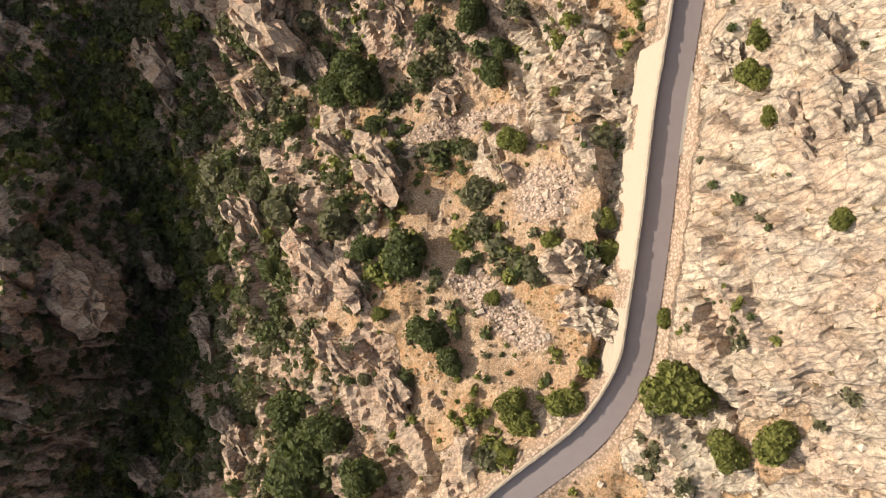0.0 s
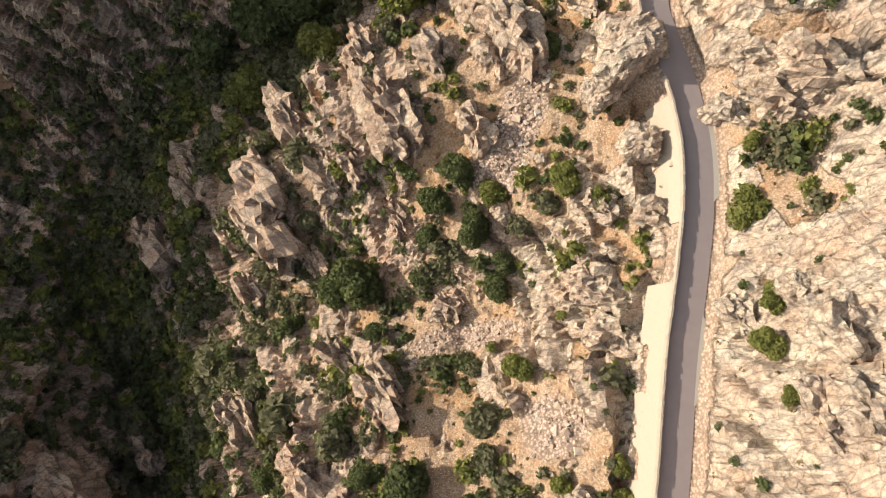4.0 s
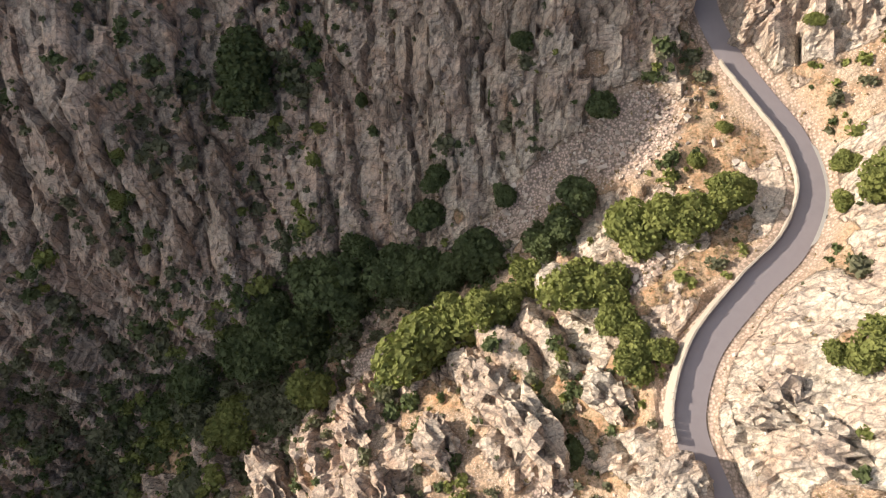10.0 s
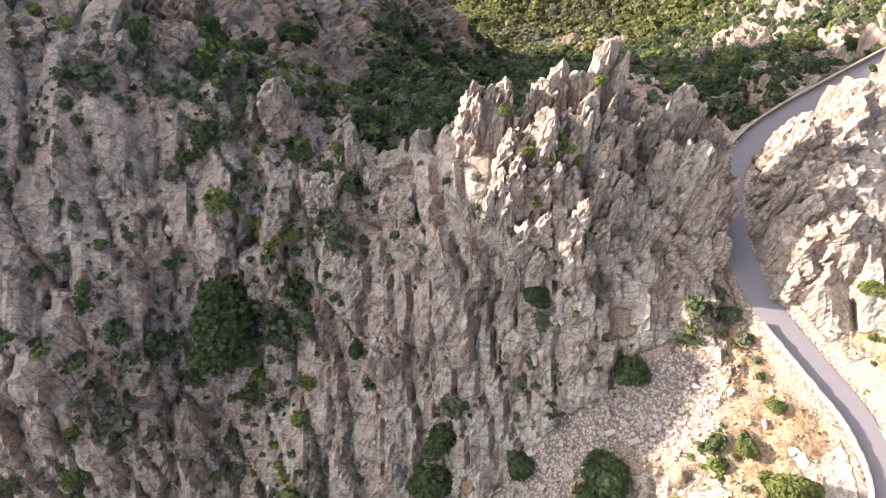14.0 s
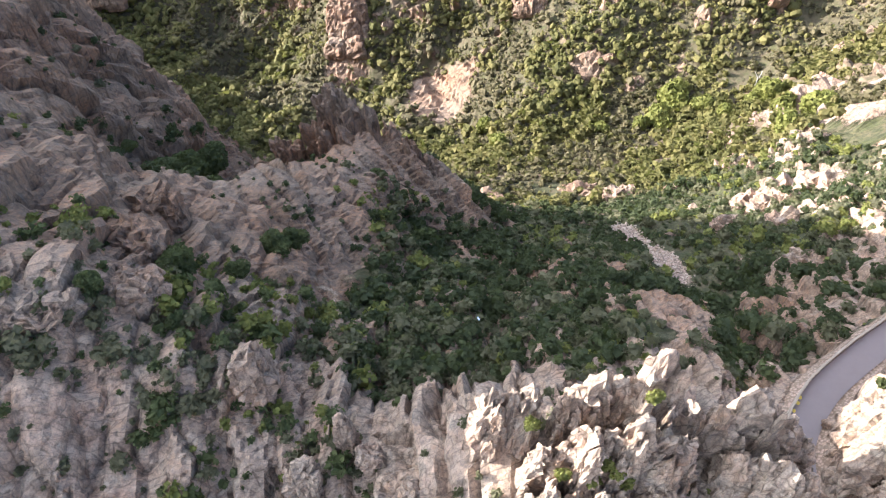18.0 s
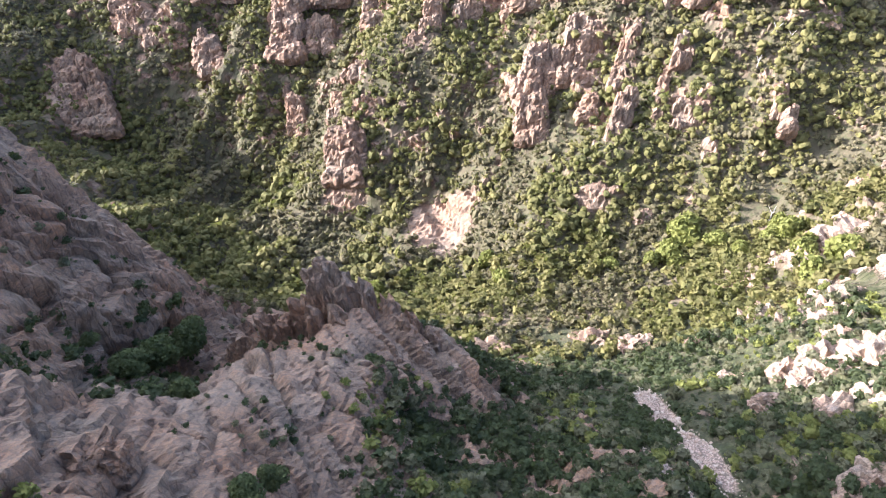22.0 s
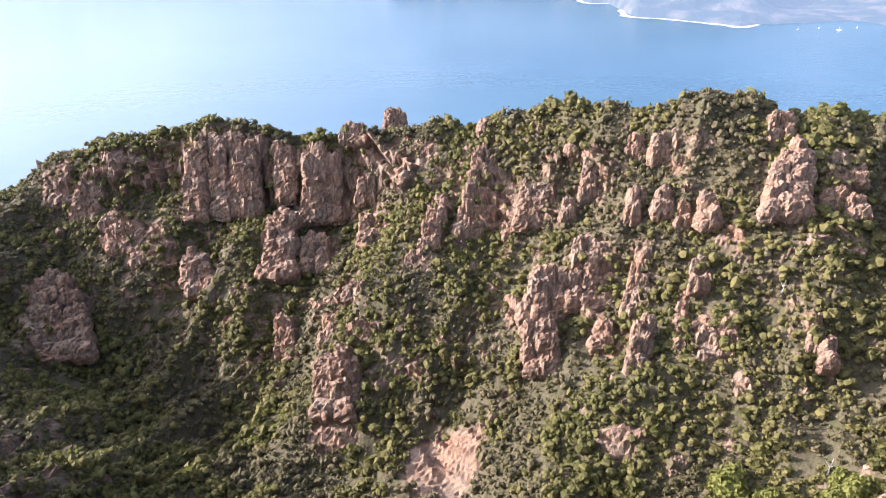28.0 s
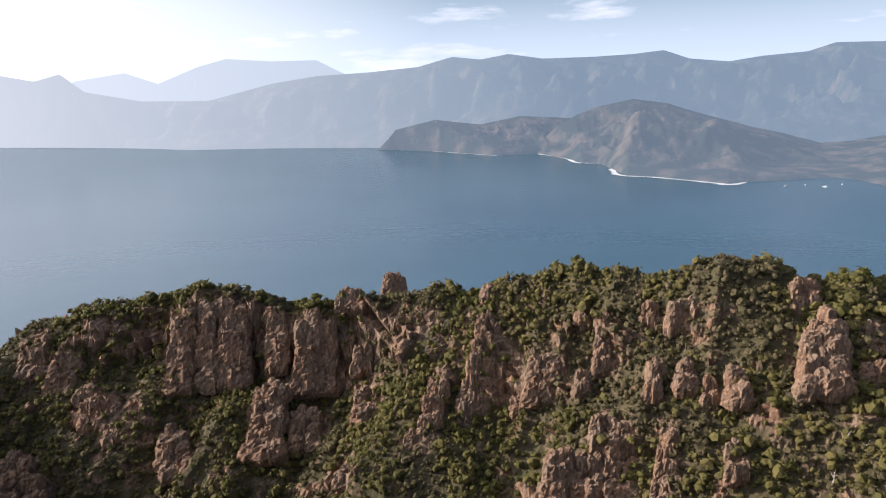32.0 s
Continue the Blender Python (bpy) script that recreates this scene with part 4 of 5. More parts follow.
LIGHT_BY_ROAD = [(40, -13, 5.5), (51, -20, 3.5), (46, -22, 3.2), (13, -17, 3.4), (22, -16, 3.4), (14, -20, 2.6), (39, -1, 1.7), (31, 1, 1.6), (32, 12, 2.6), (31, 18, 1.9), (21, 14, 2.2), (14, 36, 3.0), (10, 3, 1.7), (-13, -0, 1.8), (51, 45, 2.3), (49, 38, 2.5), (50, 30, 1.7), (55, 13, 1.7)]
DARK_ON_SLOPE = [(-8, 12, 5.4), (-17, 14, 3.4), (-3, -4, 4.0), (1, -9, 3.1), (-20, 56, 7.1), (-28, 56, 4.3), (-39, 48, 3.7), (-17, 45, 2.4), (7, 66, 3.5), (13, 58, 2.7), (26, 57, 2.5), (11, 54, 3.5), (-31, -32, 8.6), (-39, -39, 5.5), (-17, -34, 4.9), (-25, -26, 5.1), (-37, -22, 5.5), (-77, -36, 6.1), (-54, 5, 3.4), (-43, 11, 3.5), (-6, 57, 2.9), (-4, 66, 2.9), (4, 10, 2.1)]
GREY_ON_SLOPE = [(18, 8, 3.5), (-24, 20, 4.5), (-38, 27, 6.3), (-61, 40, 6.4), (-73, 51, 4.2), (-66, 34, 4.9), (-56, 36, 3.9), (-48, 33, 4.4), (-69, 21, 5.0), (7, 25, 4.2), (8, 18, 3.5), (-1, 37, 3.2), (6, 36, 2.5), (9, -27, 3.7), (-17, -14, 1.8), (-91, 89, 4.4), (-34, 73, 3.5), (-91, 15, 3.2), (-117, 55, 5.2), (-101, 44, 6.3), (-105, 47, 4.5), (-112, 39, 6.6), (-109, 20, 4.5)]
LIGHT_IN_GULLY = [(37, 143, 4.5), (43, 143, 4.1), (48, 144, 3.5), (54, 147, 3.2), (57, 147, 2.3), (30, 131, 4.1), (24, 132, 4.9), (31, 124, 2.8), (33, 116, 3.1), (37, 117, 2.2), (-6, 125, 6.7), (2, 129, 5.3), (8, 131, 3.9), (13, 133, 3.2), (18, 139, 3.2), (-56, 116, 4.7), (-55, 121, 4.0), (-32, 120, 4.4), (10, 73, 2.5), (24, 73, 2.7), (30, 68, 1.9), (62, 111, 3.2), (59, 111, 2.1), (77, 144, 3.7), (53, 73, 1.4), (51, 61, 2.6)]
DARK_IN_GULLY = [(29, 155, 3.6), (25, 148, 3.8), (21, 145, 3.2), (-27, 145, 6.6), (-37, 134, 6.1), (-47, 132, 6.2), (-12, 147, 5.7), (-4, 145, 4.9), (5, 147, 4.1), (3, 78, 3.2), (-3, 73, 3.0), (6, 65, 3.2), (22, 101, 2.2)]
GREY_ON_KNOLL = [(-47, 94, 4.1), (-64, 101, 5.3), (-52, 96, 3.5), (-90, 83, 3.7), (-98, 97, 5.1), (-35, 87, 5.1), (-19, 78, 2.2), (21, 69, 3.2), (16, 66, 3.3), (33, 69, 2.0), (-13, 116, 3.3), (-20, 115, 2.7), (-73, 160, 2.9), (17, 110, 2.3)]
DARK_UNDER_WALL = [(-31, 145, 5.4), (-23, 141, 4.7), (-44, 138, 5.6), (-52, 133, 6.4), (-65, 129, 5.8), (-20, 151, 4.0), (-4, 158, 3.6), (7, 147, 5.6), (14, 159, 2.5), (-13, 146, 4.0), (-7, 142, 3.9), (1, 143, 3.8), (-45, 185, 5.7), (-45, 181, 4.4), (-77, 123, 4.5), (-2, 165, 2.8), (-19, 182, 1.5), (12, 178, 1.7), (17, 185, 2.1), (34, 172, 3.0)]
LIGHT_AT_BEND = [(51, 156, 2.0), (57, 163, 1.7), (76, 151, 3.1), (74, 143, 2.5), (34, 120, 3.0), (33, 114, 2.4), (-71, 165, 2.1), (-73, 159, 2.7), (-71, 152, 1.3), (-71, 147, 1.3), (73, 179, 2.0), (80, 184, 1.6), (77, 184, 1.6)]
DARK_BEHIND_WALL = [(-53, 251, 4.2), (-89, 328, 5.5), (-86, 338, 6.9), (-84, 355, 6.5), (-67, 311, 4.4), (-41, 273, 3.9), (-45, 244, 2.9), (-46, 258, 3.0), (-49, 234, 1.9), (-38, 279, 3.6), (-21, 334, 4.3), (-62, 237, 3.1), (-97, 330, 2.7)]
PINES_IN_VALLEY = [(158, 525, 10.7), (173, 513, 7.2), (205, 496, 8.5), (196, 466, 6.7), (201, 444, 9.2), (184, 436, 8.6), (198, 499, 6.8), (147, 512, 8.5), (180, 497, 6.3), (207, 512, 5.7), (135, 511, 6.6), (37, 548, 6.6), (44, 516, 6.8), (110, 513, 6.0), (-38, 525, 6.2)]


def plant(kinds, spots, seed, size=1.0):
    """Each spot (x, y, crown radius) takes a copy of one of the kinds."""
    rng = np.random.default_rng(seed)
    z = heights([s[0] for s in spots], [s[1] for s in spots])
    for (x, y, r), h in zip(spots, z):
        r *= size
        k = kinds[rng.integers(len(kinds))]
        q = rng.uniform(0.88, 1.12, 2) * r
        copy_thing(k, Matrix.Translation((x, y, h - 0.1 * r)) @ Matrix.Rotation(rng.uniform(0, 6.28), 4, "Z") @ Matrix.Diagonal((q[0], q[1], r * rng.uniform(0.85, 1.1), 1)))


TREE_LIGHT = [tree_kind(s, LEAF_LIGHT, "round bright green evergreen tree on the dry slope") for s in (1, 2)]
TREE_PINE = [tree_kind(s, LEAF_LIGHT, "tall pale green pine in the valley woods", 500, 0.13, 1.15) for s in (11, 12)]
TREE_DARK = [tree_kind(s, LEAF, "dense dark green evergreen oak on the slope") for s in (3, 4, 5)]
SHRUB_GREY = [shrub_kind(s, LEAF_GREY, "grey-green maquis shrub among the rocks") for s in (6, 7, 8)]
for spots, kinds, seed in ((LIGHT_BY_ROAD, TREE_LIGHT, 1), (DARK_ON_SLOPE, TREE_DARK, 2), (GREY_ON_SLOPE, SHRUB_GREY, 3), (LIGHT_IN_GULLY, TREE_LIGHT, 4), (DARK_IN_GULLY, TREE_DARK, 5), (GREY_ON_KNOLL, SHRUB_GREY, 6), (DARK_UNDER_WALL, TREE_DARK, 7), (LIGHT_AT_BEND, TREE_LIGHT, 8), (DARK_BEHIND_WALL, TREE_DARK, 9), (PINES_IN_VALLEY, TREE_PINE, 10)):
    plant(kinds, spots, seed, 1.48 if seed in (4, 5, 7) else 1.12)
for k in TREE_LIGHT + TREE_PINE + TREE_DARK + SHRUB_GREY:
    for o in [*k.children, k]:
        bpy.data.objects.remove(o)


def scatter(name, kinds, x, y, z, r, material, label, category, seed, tall=1.0):
    """Many plants joined into one object of kind stuff."""
    rng = np.random.default_rng(seed)
    which = rng.integers(len(kinds), size=len(x))
    verts, faces, start = [], [], 0
    for i, (v, f) in enumerate(kinds):
        k = np.nonzero(which == i)[0]
        a = rng.uniform(0, 2 * math.pi, len(k))
        c, s = np.cos(a)[:, None], np.sin(a)[:, None]
        R = r[k][:, None]
        up = R * tall * rng.uniform(0.8, 1.25, (len(k), 1))
        vv = np.stack(((v[None, :, 0] * c - v[None, :, 1] * s) * R + x[k][:, None], (v[None, :, 0] * s + v[None, :, 1] * c) * R + y[k][:, None], v[None, :, 2] * up + z[k][:, None]), -1)
        verts.append(vv.reshape(-1, 3))
        faces.append((f[None] + (np.arange(len(k)) * len(v))[:, None, None] + start).reshape(-1, f.shape[1]))
        start += len(k) * len(v)
    return tagged(new(name, mesh_of(name, np.concatenate(verts), np.concatenate(faces), material)), label, category, kind="stuff")


def spread(x0, x1, y0, y1, step, seed):
    rng = np.random.default_rng(seed)
    X, Y = np.meshgrid(np.arange(x0, x1, step), np.arange(y0, y1, step))
    return X.ravel() + rng.uniform(-0.55, 0.55, X.size) * step, Y.ravel() + rng.uniform(-0.55, 0.55, X.size) * step, rng


def lift(pair, up):
    return pair[0] + (0, 0, up), pair[1]


def grow_near():
    x, y, rng = spread(-135, 135, -65, 262, 1.75, 21)
    p, rock, scree, straw, steep, dist, scrub = ground_at(x, y)
    q = np.stack((x, y, 0 * x), 1)
    left = 1 - smooth(-45, 30, x)
    low = 1 - smooth(185, 240, p[:, 2])
    gully = smooth(0, 8, 0.25 * (sample(GRID_H, x - 16, y) + sample(GRID_H, x + 16, y) + sample(GRID_H, x, y - 16) + sample(GRID_H, x, y + 16)) - sample(GRID_H, x, y))
    wall = smooth(150, 168, y) * (1 - smooth(30, 50, x))
    dense = 0.46 + 0.28 * left + 0.25 * low + 0.8 * gully + 0.50 * fbm(q / 12.0, 3, 91) - 0.30 * rock * (1 - low) - 1.2 * scree - 0.14 * smooth(42, 56, x) - 0.25 * blobs(x, y, STRAWS) + 0.10 * wall
    ok = (rng.uniform(size=len(x)) < dense * 0.60) & (dist > 4.4)
    x, y, z, dense = p[ok, 0], p[ok, 1], p[ok, 2], dense[ok]
    r = np.clip(rng.gamma(3.0, 0.30, len(x)) * (0.80 + 1.0 * dense), 0.4, 3.6)
    kinds = [lift(foliage(s, 24, 0.42, 4, 0.75, cores=1), 0.35) for s in range(31, 37)]
    large = [lift(foliage(s, 60, 0.215, 6, 0.8, cores=3), 0.4) for s in range(41, 47)]
    mix = rng.uniform(size=len(x)) + 0.5 * fbm(np.stack((x, y, 0 * x), 1) / 20.0, 2, 15)
    for name, mat, lab, sel in (("maquis_grey", LEAF_GREY, "low grey-green maquis scrub between rocks", mix < 0.45), ("maquis_green", LEAF, "dark green scrub between rocks", (mix >= 0.45) & (mix < 0.80)), ("maquis_bright", LEAF_LIGHT, "bright green scrub between rocks", mix >= 0.80)):
        big = sel & (r > 1.5)
        sel = sel & ~big
        scatter(name, kinds, x[sel], y[sel], z[sel], r[sel], mat, lab, "scrub", 5)
        scatter(name, large, x[big], y[big], z[big], r[big], mat, lab.replace("scrub", "bushes"), "scrub", 6)
    print("near scrub", len(x))
    x, y, rng = spread(-60, 100, -60, 200, 1.3, 22)
    p, rock, scree, straw, steep, dist, scrub = ground_at(x, y)
    ok = (rng.uniform(size=len(x)) < 0.12 + 0.35 * straw * (1 - rock) + 0.2 * blobs(x, y, STRAWS)) & (dist > 3.6)
    scatter("dry_tufts", [lift(foliage(s, 9, 0.46, 3, 0.6, cores=0), 0.25) for s in (51, 52)], p[ok, 0], p[ok, 1], p[ok, 2], rng.uniform(0.25, 0.75, ok.sum()), LEAF_DRY, "dry straw-brown tufts of grass and broom", "dry grass", 6)
    print("tufts", ok.sum())


def grow_glen():
    """Trees behind the cliff wall and on the right bank, near enough to show their leaves."""
    x, y, rng = spread(-175, 180, 218, 420, 2.5, 24)
    ahead = 40 + 0.66 * (y - 130)
    ok = (x > -ahead) & (x < ahead)
    x, y = x[ok], y[ok]
    p, rock, scree, straw, steep, dist, scrub = ground_at(x, y)
    q = np.stack((x, y, 0 * x), 1)
    wild = fbm(q / 14.0, 3, 97)
    open_ground = smooth(-20, -50, x - 0.11 * (y - 230))
    keen = np.clip(1.25 * scrub, 0.42, 1) + 0.40 * wild - 0.20 * rock * (1 - scrub) - 0.10 * open_ground
    bare = blobs(x, y, KNOB_ROCK)
    ok = (rng.uniform(size=len(x)) < 0.80 * keen * (1 - 0.5 * bare)) & (dist > 4.8) & (blobs(x, y, STREAM) < 0.4) & ((scrub > 0.3) | (y > 262))
    x, y, z, keen = p[ok, 0], p[ok, 1], p[ok, 2], keen[ok]
    r = np.clip(rng.gamma(5.0, 0.32, len(x)) * (0.5 + 0.65 * keen), 0.6, 3.6)
    # the shade-tinted oaks thin out towards the sunlit right bank
    sunny = smooth(85, 130, x + 0.2 * (y - 330))
    mix = rng.uniform(size=len(x)) + 0.5 * fbm(np.stack((x, y, 0 * x), 1) / 24.0, 2, 18) + 0.25 * sunny
    kinds = [lift(foliage(s, 50, 0.24, 6, 0.85, cores=3), 0.5) for s in range(81, 87)]
    for name, mat, lab, sel in (("glen_oaks", LEAF_SHADE, "evergreen oaks filling the glen behind the wall, shade tinted into their leaves", mix < 0.70), ("glen_scrub", LEAF_GREY, "grey-green scrub in the glen and on its banks", (mix >= 0.70) & (mix < 1.08)), ("glen_bright", LEAF_LIGHT, "bright green strawberry trees in the glen", mix >= 1.08)):
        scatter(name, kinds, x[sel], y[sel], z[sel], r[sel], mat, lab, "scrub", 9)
    print("glen", len(x))


def grow_far():
    x, y, rng = spread(-430, 390, 416, 935, 3.5, 23)
    ahead = 60 + 0.66 * (y - 150)
    seen = (x > -ahead) & (x < ahead) & (y < np.interp(x, CREST[:, 0], CREST[:, 1]) + 16)
    x, y = x[seen], y[seen]
    p, rock, scree, straw, steep, dist, scrub = ground_at(x, y)
    q = np.stack((x, y, 0 * x), 1)
    dense = 1.12 + 0.5 * smooth(155, 195, p[:, 2]) + 0.75 * fbm(q / 22.0, 3, 93) - 0.85 * smooth(0.6, 0.95, rock) - 0.8 * blobs(x, y, COAST_ROCKS[-len(COAST_LOW):])
    ok = (rng.uniform(size=len(x)) < dense) & (p[:, 2] > 3) & (blobs(x, y, STREAM) < 0.5)
    x, y, z = p[ok, 0], p[ok, 1], p[ok, 2]
    high = smooth(110, 190, z)
    valley = 1 - smooth(60, 120, z - 0.12 * (x - 100))
    r = np.clip(rng.gamma(4.0, 0.70, len(x)), 1.3, 6.0) * (0.90 + 0.20 * valley + 0.18 * high)
    kinds = [lift(far_crown(s), 0.42) for s in range(61, 73)]
    leafy = [lift(foliage(s, 30, 0.30, 5, 0.9, cores=3), 0.42) for s in range(91, 97)]
    mix = 0.6 * rng.uniform(size=len(x)) + 0.9 * fbm(np.stack((x, y, 0 * x), 1) / 45.0, 3, 16) + 0.1 * high
    for name, mat, lab, sel, size in (("woodland", LEAF_FAR, "dense evergreen oak woodland over the valley", (mix >= 0.05) & (mix < 0.55), 1.0), ("oak_woodland", LEAF_OAKS, "dark evergreen oaks over the valley", mix < 0.05, 1.05), ("maquis_slopes", LEAF_SLOPE, "grey-green maquis over the valley slopes", mix >= 0.55, 0.8)):
        for part_of, crowns, seed in ((sel & (y < 545), leafy, 8), (sel & (y >= 545), kinds, 7)):
            scatter(name, crowns, x[part_of], y[part_of], z[part_of] + 0.15 * r[part_of], r[part_of] * size, mat, lab, "woodland", seed, 0.95)
    print("far trees", len(x))


grow_glen()
grow_near()
grow_far()


# ---- crags ----
def block_shape(n, m):
    """A cube without its base: rows up the four sides and a grid on top, as points in -1..1 and quads."""
    e = np.linspace(-1, 1, n + 1)[:-1]
    ring = np.concatenate((np.stack((e, -1 + 0 * e), 1), np.stack((1 + 0 * e, e), 1), np.stack((-e, 1 + 0 * e), 1), np.stack((-1 + 0 * e, -e), 1)))
    z = np.linspace(-1, 1, m)
    sides = np.concatenate((np.tile(ring, (m, 1)), np.repeat(z, len(ring))[:, None]), 1)
    i = np.arange(m * len(ring)).reshape(m, len(ring))
    j = np.roll(i, -1, 1)
    g = np.linspace(-1, 1, n + 1)
    gx, gy = np.meshgrid(g, g)
    top = np.stack((gx.ravel(), gy.ravel(), np.ones(gx.size)), 1)
    return np.concatenate((sides, top)), np.concatenate((np.stack((i[:-1], j[:-1], j[1:], i[1:]), -1).reshape(-1, 4), grid_faces(n + 1, n + 1, len(sides))))


def crag(name, r, h, seed, squash=0.8, lean=(0.0, 0.0), sink=6.0, spires=3, n=6, m=13, point=0.30, grain=(1, 1, 0.28), rough=1.0, plan=()):
    """A jointed granite crag: a main pillar with lower ones grown together; ground at 0."""
    rng, grain = np.random.default_rng(seed), np.array(grain, float)
    pillars = [(0, 0, 1.0, 1.0)] + [(rng.uniform(-0.8, 0.8), rng.uniform(-0.4, 0.5), rng.uniform(0.5, 0.75), rng.uniform(0.5, 0.92)) for _ in range(spires)]
    if plan:
        pillars = [(u / r, v / r, w / r, t / h, *low) for u, v, w, t, *low in plan]
    root = new(name)
    cube, faces = block_shape(n, m)
    ball = cube / np.linalg.norm(cube, axis=1)[:, None]
    form = 0.50 * cube + 0.58 * ball
    form /= np.abs(form).max()
    for px, py, pr, ph, *low in pillars:
        R, H, low = r * pr, h * ph, low[0] if low else -sink
        a = rng.uniform(-0.3, 0.3)
        zz = low + (H - low) * (form[:, 2] + 1) / 2
        up = np.clip((zz - max(low, 0)) / (H - max(low, 0)), 0, 1)
        wide = R * 1.12 * (1 - point * up ** 1.4)
        fx, fy = form[:, 0] * math.cos(a) - form[:, 1] * math.sin(a), form[:, 0] * math.sin(a) + form[:, 1] * math.cos(a)
        q = np.stack((fx * wide + px * r, fy * wide * squash + py * r, zz), 1)
        w = q + (seed * 31.7, -seed * 17.3, 0)
        w = w + 0.25 * R * np.stack((noise3(w / (0.8 * R), 1), noise3(w / (0.8 * R), 2), noise3(w / R, 3)), 1)
        s = max(1.0, 0.42 * R)
        big, gap = blocks(w / (s * 1.25) * grain, 5)
        small, joint = blocks(w / (s * 0.6) * grain * (1, 1, 1.6), 9)
        out = rough * R * (0.46 * (big - 0.5) + 0.22 * (small - 0.5) - 0.24 * (1 - smooth(0, 0.22, gap)) + 0.10 * noise3(w / (0.5 * R), 6))
        way = np.stack((ball[:, 0] * math.cos(a) - ball[:, 1] * math.sin(a), ball[:, 0] * math.sin(a) + ball[:, 1] * math.cos(a), 0.9 * np.maximum(ball[:, 2], 0) * min(1.6, (H - low) / (R + 0.1))), 1)
        q = q + way * out[:, None]
        q[:, 0] += lean[0] * np.maximum(q[:, 2] - max(low, 0), 0)
        q[:, 1] += lean[1] * (np.maximum(q[:, 2] - max(low, 0), 0) + 1.5 * np.maximum(-q[:, 2], 0))
        part("pillar", mesh_of("pillar", q, faces, ROCK), root)
    return root


def crags(spots, label, group, seed, spires=3, name="rock_crag", lean=(0.0, 0.0), squash=0.85, absolute=False, turn=0.0, **more):
    """Spots of (x, y, radius, height), or the top's level in place of the height."""
    x, y = np.array([s[0] for s in spots], float), np.array([s[1] for s in spots], float)
    z = sample(GRID_H, x, y)
    for n, ((x, y, r, h), g) in enumerate(zip(spots, z)):
        h = max(2.0, h - g) if absolute else h * 0.8
        ob = crag(name, r, h, seed + n, squash, lean, min(12, 0.6 * r + 3), spires, **more)
        tagged(ob, label, "rock", group)
        ob.location, ob.rotation_euler = (x, y, g), (0, 0, radians(turn))


def tower(spot, label, seed, bulk):
    """A granite crag on a steep slope: upright jointed pillars in steps from the foot to the head of the rock."""
    a, b, c, d, e, f, half, count = spot
    rng = np.random.default_rng(seed)
    rise = f - c
    ranks = int(np.clip(rise / 9, 2, 5))
    plan = []
    for k in range(count):
        u = ((2 * (k + 0.5) / count - 1) * 0.78 if count > 1 else 0.0) + rng.uniform(-0.10, 0.10)
        w = half * (0.95 if count == 1 else rng.uniform(1.15, 1.75) / count)
        reach = (1 - 0.28 * abs(u) ** 1.5) * rng.uniform(0.86, 1.04)
        for n in range(ranks):
            t = reach * (n + 0.35) / ranks
            top = rise * min(reach, t + reach * rng.uniform(0.55, 1.15) / ranks)
            v = w * rng.uniform(0.75, 1.15) * (1 - 0.12 * n / ranks)
            plan.append(((d - a) * t + u * half * (1 - 0.2 * t) + rng.uniform(-0.2, 0.2) * v, (e - b) * t - 0.25 * bulk * v, v, top, rise * t - 0.5 * v - 7))
    ob = crag("rock_crag", half, rise, seed, 0.95, (0.0, 0.12), n=5, m=int(np.clip(rise / ranks, 9, 15)), point=0.40, grain=(0.9, 0.9, 0.22), rough=0.62, plan=plan)
    tagged(ob, label, "rock", "crags on the coast ridge")
    ob.location = (a, b, c)


def flakes(spots, label, seed, name="rock_pinnacle", group="pinnacles on the cliff crest", needles=0, **more):
    """One pinnacle group out of upright flakes (x, y, radius, level of the top), rooted in the wall."""
    x, y = np.mean([s[0] for s in spots]), np.mean([s[1] for s in spots])
    g = min(float(sample(GRID_H, np.array([s[0]]), np.array([s[1]]))[0]) for s in spots)
    rng = np.random.default_rng(seed + 7)
    spots = spots + [(a + rng.uniform(-1, 1) * c, b - rng.uniform(0.2, 1.1) * c, c * rng.uniform(0.36, 0.55), d - rng.uniform(0.5, 9)) for a, b, c, d in spots for _ in range(needles)]
    ob = crag(name, 3.0, 10.0, seed, sink=7.0, plan=[(a - x, b - y, c, d - g) for a, b, c, d in spots], **more)
    tagged(ob, label, "rock", group)
    ob.location = (x, y, g)


BANK = [(129, 346, 6.0, 6), (122, 322, 6.4, 6), (111, 336, 5.8, 4), (114, 362, 5.3, 2), (151, 346, 4.7, 4), (99, 422, 8.6, 6), (82, 434, 10.6, 2), (27, 426, 10.3, 3), (-18, 307, 4.9, 5), (-69, 273, 5.8, 3), (-63, 274, 4.1, 8), (107, 287, 6.1, 6), (101, 299, 5.7, 4), (129, 354, 7.5, 7), (141, 357, 8.5, 8), (152, 352, 8, 7), (137, 346, 6.5, 5)]
PINNACLE_TOPS = [(4.3, 207, 3, 297), (7.1, 207, 2.2, 296), (9.4, 207, 2.5, 298), (15.3, 207, 2.5, 298), (18.2, 207, 3, 301), (21.6, 207, 2.5, 299), (24.7, 207, 3.2, 305), (26.6, 207, 2.5, 302), (29.7, 207, 3, 293)]
PINNACLE_FACE = [(10.7, 201, 2.5, 292), (13.8, 201, 3, 293), (16.5, 201, 3, 298), (19.4, 201, 3.2, 297), (22.2, 201, 3.2, 299), (26.1, 201, 3, 295), (29.1, 201, 3, 294), (31.0, 201, 2.6, 289)]
